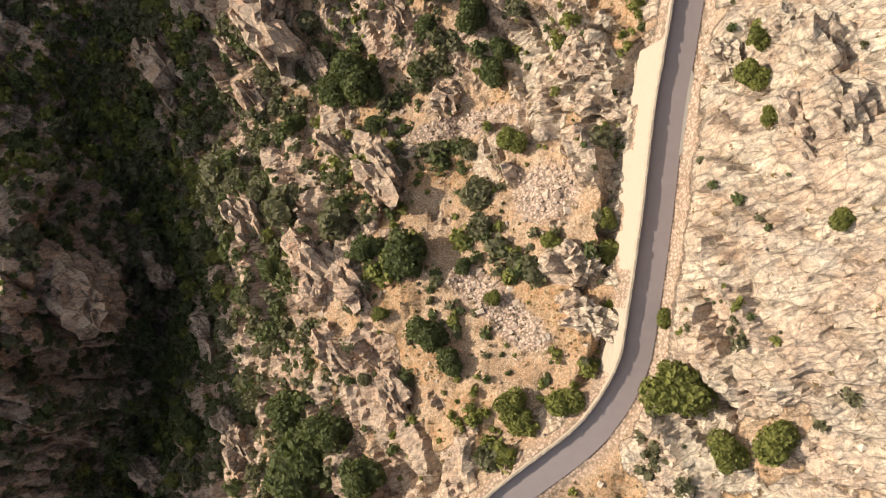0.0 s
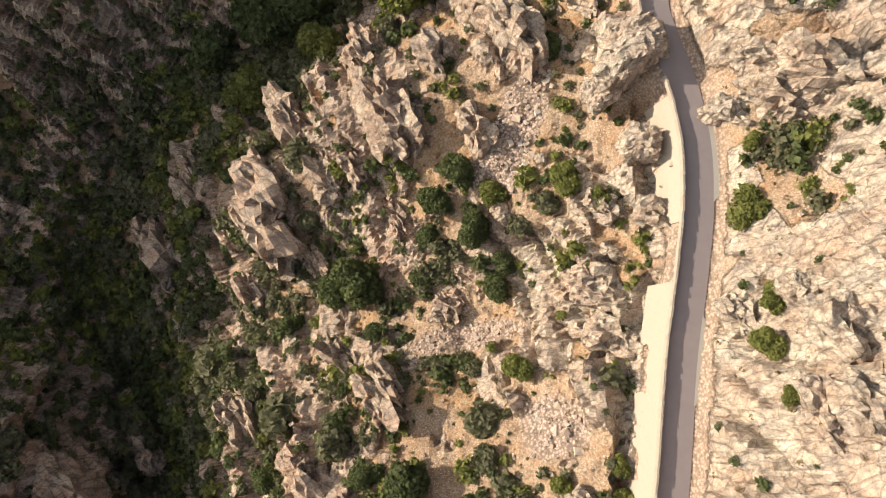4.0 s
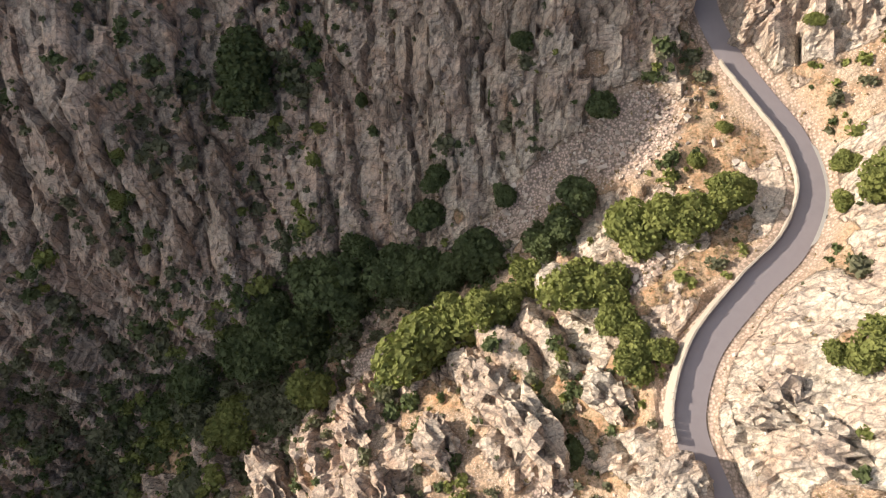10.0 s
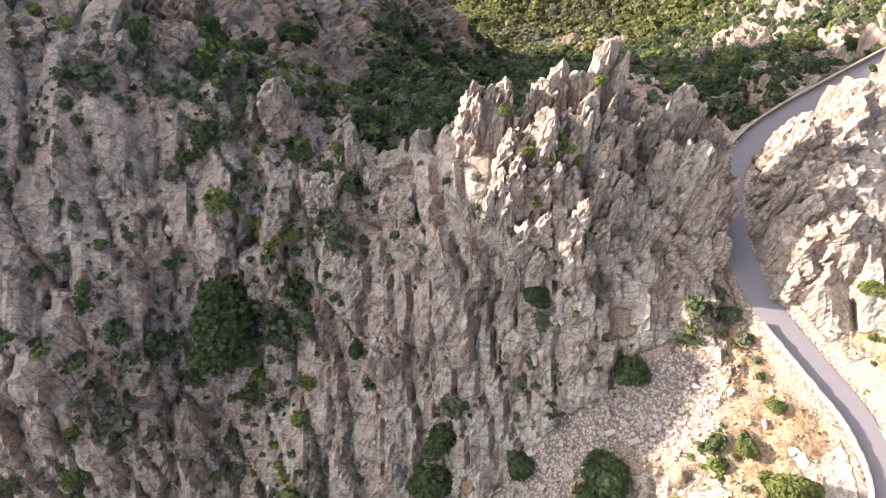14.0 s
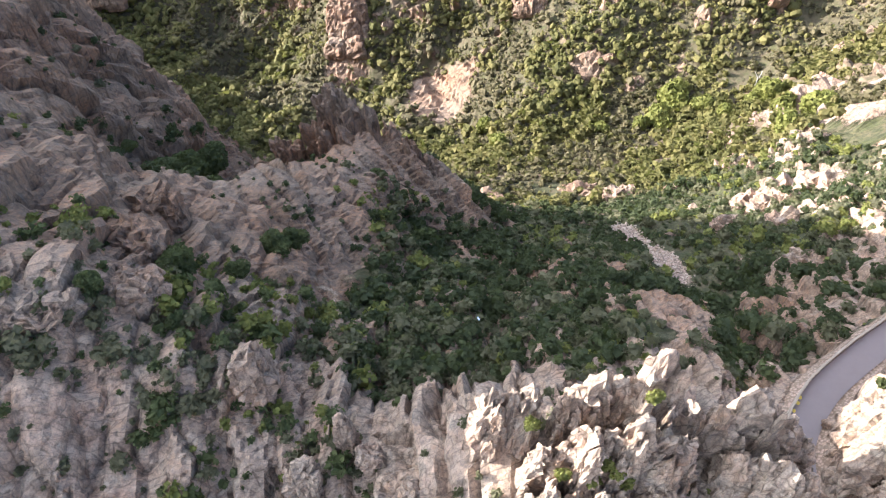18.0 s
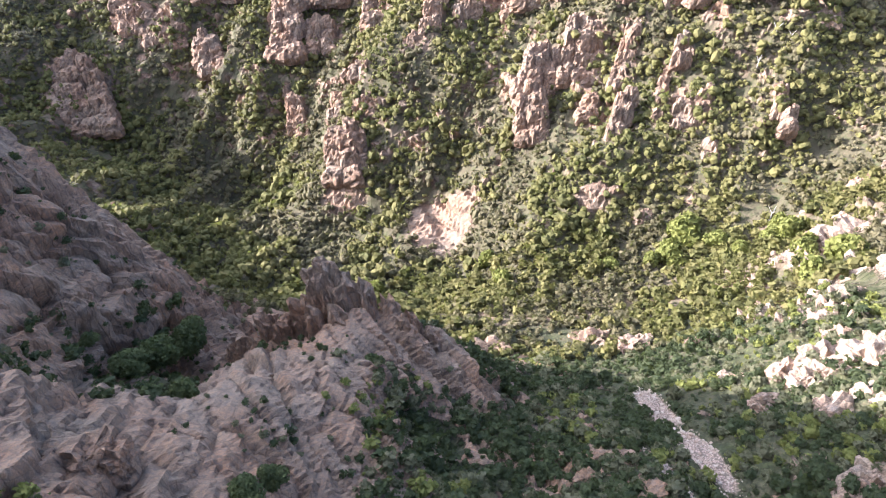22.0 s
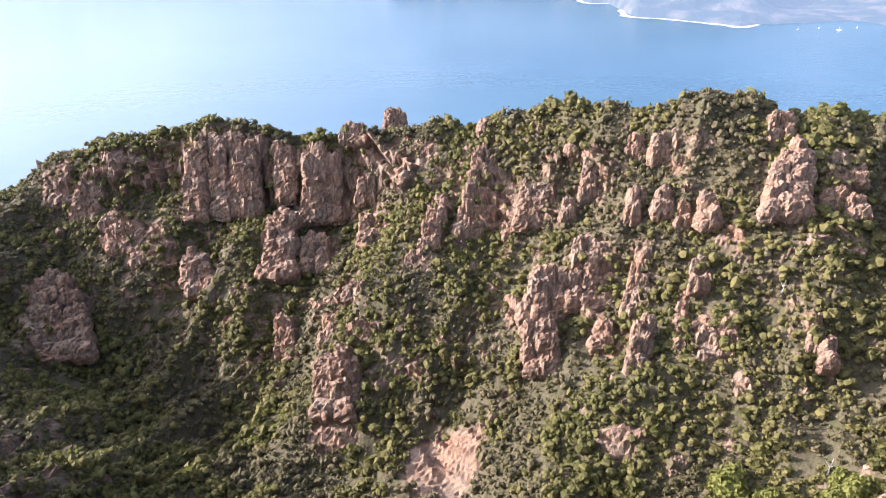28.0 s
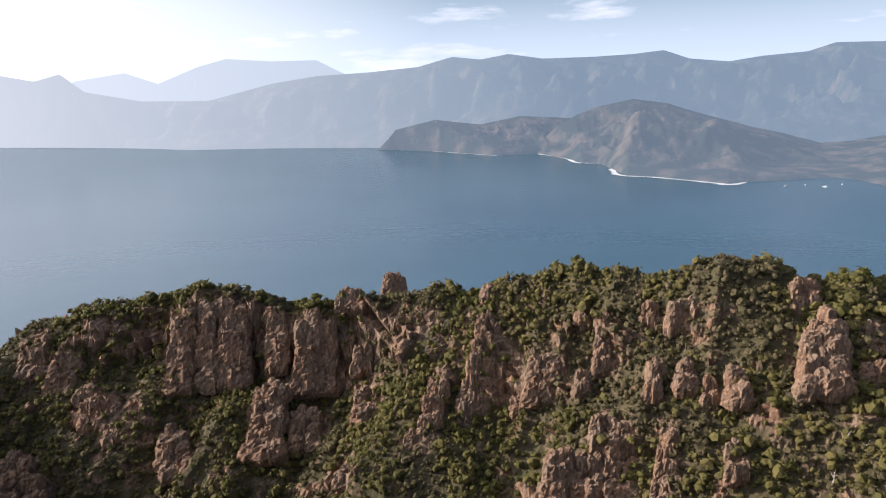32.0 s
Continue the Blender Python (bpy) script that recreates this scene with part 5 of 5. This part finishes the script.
PINNACLE_FRONT = [(8.8, 196, 2.8, 287), (11.4, 196, 2.5, 290), (14.8, 196, 3, 289), (18.1, 196, 2.6, 289), (21.2, 196, 2.6, 287), (24.9, 196, 2.8, 282), (27.1, 196, 3, 288), (30.2, 196, 3, 285), (35.7, 196, 3, 269)]
PINNACLE_FOOT = [(14.0, 191, 3, 278), (16.6, 191, 2.4, 281), (21.0, 191, 2.6, 277), (22.6, 191, 2.4, 286), (26.7, 191, 2.8, 279), (31.4, 191, 2.8, 273), (25.6, 191, 2.5, 268)]
FIN_TOPS = [(40.2, 206, 2.8, 296), (37.0, 206, 3, 291), (36.8, 206, 3.2, 285), (43.2, 206, 3.2, 292), (47.1, 205, 3.4, 288), (50.2, 204, 3.0, 284), (33, 206, 2.8, 286)]
FIN_FACE = [(38.5, 200, 3.4, 289), (42.4, 198, 3.4, 291), (45.6, 197, 3.2, 289), (48.6, 197, 3.0, 284), (51.3, 196.5, 2.6, 278), (34.5, 200, 2.8, 281), (51.6, 192, 2.4, 271)]
FIN_FOOT = [(39.1, 195, 3.4, 276), (43.8, 195, 3.4, 270), (48.1, 195, 3.2, 270), (50.5, 195, 2.6, 266), (42.9, 190, 3, 264), (48.1, 190, 2.8, 263)]
LONE_COLUMN = [(-6.6, 204, 3, 273), (-4.5, 204, 3, 272), (-2.3, 204, 2.5, 270), (-5, 199, 2.5, 266)]
WALL_RIBS = [(-34, 224, 3.6, 281), (-18, 215, 1.8, 275), (-14, 212, 2.2, 268), (-25, 209, 2.8, 270), (-6, 196, 3.6, 268), (-69, 232, 6, 281), (-80, 234, 5.4, 281), (-56, 240, 4.5, 282), (24, 174, 2.6, 263), (-13, 178, 2.4, 262), (-38, 190, 1.6, 259), (-62, 256, 5, 277), (-72, 231, 5, 282), (-10, 205, 3, 264), (14, 178, 3, 260)]
KNOB_CREST = [(-33.0, 357, 4.4, 229), (-29.1, 357, 5.2, 232), (-24.2, 357, 6.0, 230), (-18.4, 357, 4.8, 224), (-11.6, 357, 5.6, 216), (-5.8, 357, 4.4, 209), (0.0, 357, 5.2, 201), (4.8, 357, 6.0, 192), (10.7, 357, 4.8, 177), (-38.8, 357, 5.6, 218), (-47.5, 357, 4.4, 209), (-53.4, 357, 5.2, 211), (-62.1, 357, 6.0, 201), (-68.9, 357, 4.8, 195), (-77.6, 357, 5.6, 188)]
KNOB_FACE = [(-33.9, 347, 3.9, 223), (-26.2, 347, 4.6, 222), (-19.4, 347, 5.3, 213), (-11.6, 347, 4.3, 204), (-3.9, 347, 4.9, 190), (-43.6, 347, 3.9, 208), (-52.4, 347, 4.6, 203), (-62.1, 347, 5.3, 193), (-71.8, 347, 4.3, 187), (4.8, 347, 4.9, 176), (13.6, 347, 3.9, 160)]
KNOB_FOOT = [(-32.0, 337, 3.6, 213), (-25.2, 337, 4.2, 209), (-18.4, 337, 4.8, 196), (-41.7, 337, 3.9, 198), (-50.4, 337, 4.5, 195), (-8.7, 337, 3.6, 182), (-63.0, 337, 4.2, 182), (0.0, 337, 4.8, 171)]
GATE_FACE = [(64.2, 184, 2.3, 273), (65.0, 188, 2.8, 279), (65.0, 193, 3.0, 281), (64.9, 198.5, 3.0, 283.5), (65.2, 204.5, 3.0, 287), (67.5, 210, 3.0, 283), (69, 214, 2.6, 276)]
GATE_CREST = [(69.5, 189, 3.6, 281), (70, 196, 4.0, 285), (71, 203, 4.0, 287), (75, 209, 4.4, 288), (79, 214, 4.0, 286), (77, 200, 4.6, 285), (76, 192, 4.2, 280), (82, 207, 5.0, 285), (83, 218, 4.2, 282), (88, 213, 5.0, 283)]
FINS_LOW = [(-25, 39, 5.4, 4.9), (-13, 29, 6.1, 5.5), (-51, 23, 6.3, 5.6), (-29, 12, 7.7, 7.0), (-20, 6, 5.2, 4.6), (-24, -8, 5.2, 4.7), (-10, -15, 4.4, 4.0), (-44, 71, 10.1, 9.1), (-32, 64, 4.6, 4.2), (-84, 73, 10.4, 9.3), (-69, -7, 8.5, 7.7), (-53, -36, 5.9, 5.3), (-61, -31, 4.1, 3.7), (-96, -48, 7.3, 6.6), (-51, 57, 4.9, 4.4), (-91, 15, 6.2, 5.6), (-102, 9, 11.0, 9.9)]
FINS_KNOLL = [(16, 105, 6.8, 6.1), (28, 110, 4.4, 4.0), (8, 114, 5.4, 4.8), (-19, 107, 5.0, 4.5), (-2, 103, 4.9, 4.4), (-13, 93, 8.4, 7.6), (-39, 99, 6.7, 6.0), (7, 86, 5.1, 4.6), (-29, 82, 5.1, 4.6), (-21, 82, 3.7, 3.4), (-46, 81, 8.1, 7.2), (-71, 87, 7.7, 6.9), (-90, 77, 8.3, 7.5), (-59, 74, 4.6, 4.1), (-11, 71, 3.7, 3.3)]
LEDGES = [(25, 9, 4.8, 4.3), (27, -1, 4.4, 3.9), (32, 41, 4.6, 4.1), (31, 51, 5.6, 5.0), (1, 50, 4.6, 4.1)]
SLABS = [(53, 104, 5.8, 5.3), (57, 96, 5.3, 4.8), (63, 84, 6.9, 6.2), (58, 80, 5.3, 4.8), (55, 87, 3.8, 3.4), (39, 63, 3.8, 3.4), (33, 64, 4.5, 4.1), (51, 79, 3.7, 3.3)]
SLABS_HIGH = [(57, 39, 4.9, 4.4), (57, 28, 5.4, 4.9), (53, 28, 4.1, 3.7), (48, 42, 3.2, 2.9), (55, 44, 3.9, 3.5)]
for spots, label, seed in ((COAST_CLIFF, "shaded pink granite cliff tower with tall vertical ribs", 100), (COAST_SKYLINE, "orange granite rocks standing on the ridge crest", 120), (COAST_SPUR, "pink granite spur rising from green maquis", 140), (COAST_TOWER, "sunlit buff granite tower with rounded heads", 160), (COAST_PINNACLES, "buff granite pinnacle standing among dark trees", 180), (COAST_EAST, "massive pale granite crag above the woods", 200)):
    for n, spot in enumerate(spots):
        tower(spot, label, seed + n, 3.6 if spots in (COAST_TOWER, COAST_EAST, COAST_PINNACLES) else 1.5)
DEAD_WOOD = make_plain("bleached_wood", (0.34, 0.31, 0.27), (0.48, 0.44, 0.39), 2.0, 0.9, 0.02)
for n, (x, y, s) in enumerate([(238, 640, 7), (226, 628, 6), (246, 634, 6), (206, 520, 7)]):
    dead = tagged(new("dead_tree"), "bare bleached dead tree among green trees", "tree", "dead trees")
    me = trunk_mesh("branches", 80 + n, 1.0)
    me.materials[0] = DEAD_WOOD
    part("branches", me, dead)
    dead.location, dead.scale = (x, y, float(heights([x], [y])[0])), (s, s, s)
crags([(x, y, 0.95 * r, 0.8 * h) for x, y, r, h in BANK], "pale sunlit granite outcrop in the valley scrub", "outcrops in the valley", 220, 2)
FLAKE = dict(n=5, m=22, point=0.58, grain=(1.2, 1.2, 0.16), squash=0.9, lean=(0.05, 0.0), needles=2)
SLAB = dict(n=6, m=22, point=0.34, grain=(1.1, 1.1, 0.16), squash=0.95, lean=(0.03, 0.0), needles=1)
flakes(PINNACLE_TOPS, "tall jagged pale granite pinnacles on the cliff crest", 260, **FLAKE)
flakes(PINNACLE_FACE, "sunlit upright granite flakes with yellow shrubs", 262, **FLAKE)
flakes(PINNACLE_FRONT, "pink granite flakes stepping down from the pinnacles", 264, **FLAKE)
flakes(PINNACLE_FOOT, "grey-pink granite flakes at the foot of the pinnacles", 266, **FLAKE)
flakes(FIN_TOPS, "pointed orange granite fin above the road cutting", 268, **SLAB)
flakes(FIN_FACE, "smooth orange granite slabs beside the road cutting", 270, **SLAB)
flakes(FIN_FOOT, "pink granite ribs falling to the road", 272, **SLAB)
flakes(LONE_COLUMN, "lone pink granite column on the cliff", 274, **FLAKE)
plant_on_rock = [(19, 198.5, 292), (21, 198, 290), (18, 198, 288), (22.5, 198, 287), (16, 194, 281), (25, 204, 299), (10, 204, 293), (14, 198.5, 289)]
for n, (x, y, z) in enumerate(plant_on_rock):
    root = tagged(new("shrub"), "yellow-green shrub growing in the pinnacle's cracks", "shrub", "shrubs on the pinnacles")
    v, f = foliage(200 + n, 160, 0.2, 6, 0.9)
    part("stem", trunk_mesh("stem", 210 + n, 0.25), root)
    part("crown", mesh_of("crown", v, f, LEAF_LIGHT), root)
    root.location, root.scale = (x, y, z), (1.5, 1.2, 1.7)
crags(WALL_RIBS, "grey and pink granite rib on the cliff", "ribs of the cliff", 300, 2, "rock_rib", absolute=True)
KNOT = dict(n=6, m=20, needles=1, point=0.42, grain=(1.1, 1.1, 0.2), squash=0.9, lean=(-0.16, 0.1), name="rock_outcrop", group="rocks of the valley knob")
flakes(KNOB_CREST, "shaded brown granite knob with leaning ribs", 470, **KNOT)
flakes(KNOB_FACE, "pinkish granite ribs on the knob's face", 472, **KNOT)
flakes(KNOB_FOOT, "grey granite ribs at the knob's foot among trees", 474, **KNOT)
GATE_ROCK = dict(n=6, m=22, needles=1, point=0.36, grain=(1.1, 1.1, 0.2), squash=0.95, lean=(0.06, 0.05), name="rock_wall", group="rocks of the road cutting")
flakes(GATE_FACE, "steep orange granite wall beside the road cutting", 330, **GATE_ROCK)
flakes(GATE_CREST, "buff granite rocks above the road cutting", 332, **GATE_ROCK)
crags([(x, y, 1.1 * r, 1.4 * h) for x, y, r, h in FINS_LOW], "tilted fin of pinkish granite above the gorge", "granite fins on the slope", 350, 3, "rock_fin", squash=0.5, turn=-56, m=11, grain=(0.45, 1.2, 0.35), point=0.25)
crags([(x, y, 1.1 * r, 1.4 * h) for x, y, r, h in FINS_KNOLL], "tilted fin of pinkish granite on the knoll", "granite fins on the slope", 380, 3, "rock_fin", squash=0.5, turn=-56, m=11, grain=(0.45, 1.2, 0.35), point=0.25)
crags(LEDGES, "low pale granite ledge below the road", "ledges below the road", 410, 3, "rock_ledge", squash=0.7, turn=-20, point=0.15, m=10)
crags(SLABS, "sunlit buff granite slab above the road", "slabs above the road", 430, 3, "rock_slab", squash=0.55, turn=-25, m=10, grain=(0.5, 1.2, 0.6), point=0.12)
crags(SLABS_HIGH, "cream granite buttress above the road", "slabs above the road", 450, 3, "rock_slab", squash=0.6, turn=-60, m=10, grain=(0.5, 1.2, 0.6), point=0.12)


# ---- boulders ----
def boulder(x, y, z, size, seed, label, turn=0.0):
    """A jointed boulder, size in half lengths, resting at z."""
    cube, faces = block_shape(14, 15)
    cube, faces = np.concatenate((cube, cube[-225:] * (1, 1, -1))), np.concatenate((faces, grid_faces(15, 15, len(cube))[:, ::-1]))
    ball = cube / np.linalg.norm(cube, axis=1)[:, None]
    d = 0.35 * cube + 0.7 * ball
    q = d * size + seed * 13.7
    lev, gap = blocks(q / (0.55 * max(size)), seed)
    sm, joint = blocks(q / (0.2 * max(size)), seed + 3)
    k = 1 + 0.22 * (lev - 0.5) + 0.08 * (sm - 0.5) - 0.10 * (1 - smooth(0, 0.15, gap)) + 0.10 * noise3(q / (0.6 * max(size)), seed)
    me = mesh_of("boulder", d * np.array(size) * k[:, None], faces, ROCK)
    ob = tagged(new("boulder", me), label, "boulder")
    ob.location, ob.rotation_euler = (x, y, z), (0, 0, radians(turn))


boulder(34.8, 93.2, 262.8, (6.0, 4.4, 5.2), 1, "huge pale jointed boulder leaning over the road edge", 22)
boulder(33.2, 89.4, 260.0, (5.4, 2.6, 4.4), 6, "lower layer of the pale roadside boulder", 26)
boulder(29.6, 87.0, 257.2, (3.0, 3.4, 3.4), 2, "pale granite block below the roadside boulder", 30)
boulder(36.8, 76.6, 257.6, (4.0, 3.3, 3.6), 3, "smooth pale boulder beside the retaining wall", -15)
boulder(-27.5, 5.5, 227.5, (2.2, 2.0, 3.0), 4, "egg-shaped brown boulder standing among fins", 20)
boulder(-24.0, 8.0, 227, (1.8, 1.5, 3.2), 5, "split grey boulder standing among fins", -30)



# ---- road furniture: retaining wall, parapet, verge, lay-bys ----
def side_strip(s0, s1, outline, name, material, wobble=0.0):
    """A strip along the road from metre s0 to s1; the outline is (offset to the left, height over the road)."""
    path = ROAD_PATH[s0:s1]
    tan = np.gradient(path[:, :2], axis=0)
    tan /= np.linalg.norm(tan, axis=1)[:, None]
    nor = np.stack((-tan[:, 1], tan[:, 0]), 1)
    rng = np.random.default_rng(s0)
    rows = []
    for o, z in outline:
        w = wobble * rng.uniform(-1, 1, (len(path), 1))
        rows.append(np.concatenate((path[:, :2] + nor * (o + w), path[:, 2:] + z), 1))
    return mesh_of(name, np.stack(rows, 1).reshape(-1, 3), grid_faces(len(path), len(outline)), material)


def metre(y):
    """The metre of the road's length at which it passes y."""
    return int(np.abs(ROAD_PATH[:, 1] - y).argmin())


for y0, y1, o, z in RETAINED:
    steps_out = [(3.0, -0.05)] + [(3.0 + (o - 3.0) * t, -0.05 + z * t) for t in np.linspace(0.06, 1, 9)]
    tagged(new("retaining_wall", side_strip(metre(y0), metre(y1), steps_out, "retaining_wall", WALL_STONE, 0.06)), "pale sloping masonry wall that carries the road", "retaining wall", kind="structure")


def build_parapet():
    """The low wall of rough blocks along the valley side of the road."""
    rng = np.random.default_rng(12)
    root = tagged(new("parapet_wall"), "low parapet of rough pale stone blocks beside the road", "wall")
    kinds = []
    for k in range(6):
        bm = bmesh.new()
        bmesh.ops.create_cube(bm, size=1)
        for v in bm.verts:
            v.co = Vector((v.co.x * 1.12, v.co.y * 0.46, v.co.z * 1.25)) + Vector(rng.uniform(-0.06, 0.06, 3))
        bmesh.ops.bevel(bm, geom=bm.edges[:], offset=0.05, segments=1, affect="EDGES")
        me = bpy.data.meshes.new("stone")
        bm.to_mesh(me)
        bm.free()
        me.materials.append(WALL_STONE)
        kinds.append(me)
    tan = np.gradient(ROAD_PATH[:, :2], axis=0)
    for i in range(metre(-40), metre(180)):
        if 88 < ROAD_PATH[i, 1] < 101:
            continue
        a = math.atan2(tan[i, 1], tan[i, 0])
        x, y, z = ROAD_PATH[i]
        ob = part("stone", kinds[rng.integers(6)], root)
        ob.location = (x - math.sin(a) * 3.05, y + math.cos(a) * 3.05, z + 0.48 + rng.uniform(-0.07, 0.10))
        ob.rotation_euler = (0, 0, a)
    far = tagged(new("parapet_wall"), "low stone parapet along the road beyond the cutting", "wall")
    for i in range(metre(216), len(ROAD_PATH) - 1):
        a = math.atan2(tan[i, 1], tan[i, 0])
        x, y, z = ROAD_PATH[i]
        ob = part("stone", kinds[rng.integers(6)], far)
        ob.location, ob.rotation_euler = (x - math.sin(a) * 3.05, y + math.cos(a) * 3.05, z + 0.48), (0, 0, a)


def lay_by(y, length, depth):
    """A paved bay on the hill side of the road, with its dark drain grating."""
    m = metre(y)
    n = int(length)
    path = ROAD_PATH[m - n // 2:m + n // 2 + 1]
    tan = np.gradient(path[:, :2], axis=0)
    tan /= np.linalg.norm(tan, axis=1)[:, None]
    nor = np.stack((tan[:, 1], -tan[:, 0]), 1)
    w = depth * np.sin(np.linspace(0, math.pi, len(path))) ** 0.7
    rows = [np.concatenate((path[:, :2] + nor * (2.6 + w * t)[:, None], path[:, 2:] + 0.035), 1) for t in (0, 0.33, 0.66, 1)]
    tagged(new("lay_by", mesh_of("lay_by", np.stack(rows, 1).reshape(-1, 3), grid_faces(len(path), 4)[:, ::-1], CONCRETE, True)), "grey concrete bay at the road's hill side", "pavement", kind="structure")
    k = len(path) // 3
    bm = bmesh.new()
    for j in range(5):
        bmesh.ops.create_cube(bm, size=1, matrix=Matrix.Translation((0.17 * j - 0.34, 0, 0)) @ Matrix.Diagonal((0.08, 0.8, 0.08, 1)))
    for s in (-0.45, 0.45):
        bmesh.ops.create_cube(bm, size=1, matrix=Matrix.Translation((0, s, 0)) @ Matrix.Diagonal((0.9, 0.10, 0.09, 1)))
    me = bpy.data.meshes.new("drain_grating")
    bm.to_mesh(me)
    bm.free()
    me.materials.append(IRON)
    ob = tagged(new("drain_grating", me), "dark iron drain grating in the concrete bay", "drain")
    c = path[k, :2] + nor[k] * (2.6 + 0.7 * w[k])
    ob.location, ob.rotation_euler = (c[0], c[1], path[k, 2] + 0.08), (0, 0, math.atan2(tan[k, 1], tan[k, 0]))


CONCRETE = make_plain("old_concrete", (0.26, 0.235, 0.20), (0.36, 0.33, 0.29), 0.7, 0.9, 0.01)
IRON = make_plain("dark_iron", (0.03, 0.03, 0.03), (0.06, 0.055, 0.05), 3.0, 0.6, 0.005)
lay_by(36, 16, 2.4)
lay_by(72, 16, 2.6)
lay_by(147, 22, 1.8)


YELLOW_PAINT = make_plain("yellow_road_paint", (0.55, 0.42, 0.08), (0.68, 0.52, 0.12), 2.0, 0.8, 0.005)
for x, y in ((64.8, 222.3), (64.0, 221.2), (62.7, 219.7), (61.6, 218.6), (60.7, 217.4)):
    bm = bmesh.new()
    bmesh.ops.create_circle(bm, cap_ends=True, segments=10, radius=0.30)
    for v in bm.verts:
        v.co.x *= 1.5
    me = bpy.data.meshes.new("road_mark")
    bm.to_mesh(me)
    bm.free()
    me.materials.append(YELLOW_PAINT)
    ob = tagged(new("road_mark", me), "small yellow painted dash on the asphalt", "road marking", "yellow dashes on the road")
    ob.location, ob.rotation_euler = (x, y, 262.062), (0, 0, radians(50))


# ---- loose stones of the screes ----
def stones():
    rng = np.random.default_rng(33)
    xs, ys = [], []
    for cx, cy, a, b, turn in SCREES + STREAM:
        n = int(a * b * 4.2)
        u, v = rng.uniform(-1, 1, (2, n))
        keep = u * u + v * v < 1.1
        c, s = math.cos(radians(turn)), math.sin(radians(turn))
        xs.append(cx + u[keep] * a * c - v[keep] * b * s)
        ys.append(cy + u[keep] * a * s + v[keep] * b * c)
    u, v = rng.uniform(-60, 100, 2600), rng.uniform(-60, 200, 2600)
    xs.append(u)
    ys.append(v)
    x, y = np.concatenate(xs), np.concatenate(ys)
    p, *_, dist, scrub = ground_at(x, y)
    ok = dist > 3.5
    p, n = p[ok], ok.sum()
    r = np.clip(rng.gamma(2.2, 0.13, n), 0.12, 1.1)
    cube = np.array([(i, j, k) for i in (-1, 1) for j in (-1, 1) for k in (-1, 1)], float) * 0.62
    v = cube[None] * (1 + rng.uniform(-0.45, 0.45, (n, 8, 3)))
    v *= (r[:, None] * rng.uniform(0.6, 1.3, (n, 3)))[:, None, :]
    a = rng.uniform(0, 6.28, n)
    c, s = np.cos(a)[:, None], np.sin(a)[:, None]
    v = np.stack((v[:, :, 0] * c - v[:, :, 1] * s, v[:, :, 0] * s + v[:, :, 1] * c, v[:, :, 2]), -1) + p[:, None, :] + np.array((0, 0, 0.1))
    sides = np.array([(0, 1, 3, 2), (4, 6, 7, 5), (0, 4, 5, 1), (2, 3, 7, 6), (0, 2, 6, 4), (1, 5, 7, 3)])
    f = (np.arange(n)[:, None, None] * 8 + sides[None]).reshape(-1, 4)
    tagged(new("scree_stones", mesh_of("scree_stones", v.reshape(-1, 3), f, SCREE_LOOSE)), "loose angular granite stones lying on scree and slopes", "stones", kind="stuff")
    print("stones", n)


def make_loose():
    k = Mat("loose_stone", 0.92)
    r = k.add("NewGeometry").outputs["Random Per Island"]
    f = k.noise(k.place(), 2.5, 5, 0.6)
    k.bump(f, 0.05, 0.8)
    return k.colour(k.mix(f, k.mix(r, (0.26, 0.20, 0.155), (0.50, 0.40, 0.31)), k.mix(r, (0.36, 0.24, 0.16), (0.42, 0.36, 0.30))))


SCREE_LOOSE = make_loose()
stones()
build_parapet()


# ---- boats in the far bay ----
BOAT_WHITE = make_plain("white_hull", (0.72, 0.72, 0.70), (0.82, 0.82, 0.80), 0.8, 0.5, 0.0)


def boat(x, y, length, turn):
    """A small moored motor boat: pointed hull, cabin and mast."""
    root = tagged(new("boat"), "small white boat moored in the far bay", "boat", "boats in the bay")
    rows = []
    for u in np.linspace(-1, 1, 9):
        w = 0.17 * length * (1 - max(0.0, u) ** 2.2) ** 0.8
        for v, z in ((-1, 0.09), (-0.7, -0.03), (0, -0.06), (0.7, -0.03), (1, 0.09)):
            rows.append((u * length / 2, v * w, z * length))
    f = grid_faces(9, 5)
    deck = np.array([(i * 5, i * 5 + 4, i * 5 + 9, i * 5 + 5) for i in range(8)])
    part("hull", mesh_of("hull", rows, np.concatenate((f[:, ::-1], deck)), BOAT_WHITE), root)
    for name, size, at in (("cabin", (0.30, 0.20, 0.13), (-0.05, 0, 0.14)), ("mast", (0.02, 0.02, 0.5), (0.02, 0, 0.40))):
        bm = bmesh.new()
        bmesh.ops.create_cube(bm, size=1, matrix=Matrix.Translation([c * length for c in at]) @ Matrix.Diagonal([c * length for c in size] + [1]))
        bmesh.ops.bevel(bm, geom=bm.edges[:], offset=0.008 * length, segments=1, affect="EDGES")
        me = bpy.data.meshes.new(name)
        bm.to_mesh(me)
        bm.free()
        me.materials.append(BOAT_WHITE)
        part(name, me, root)
    root.location, root.rotation_euler = (x, y, 0.2), (0, 0, radians(turn))


BOATS = [(1246, 2505, 13, 20), (1321, 2517, 10, 75), (1362, 2473, 15, 140), (1442, 2507, 11, 50)]
for x, y, length, turn in BOATS:
    boat(x, y, length, turn)
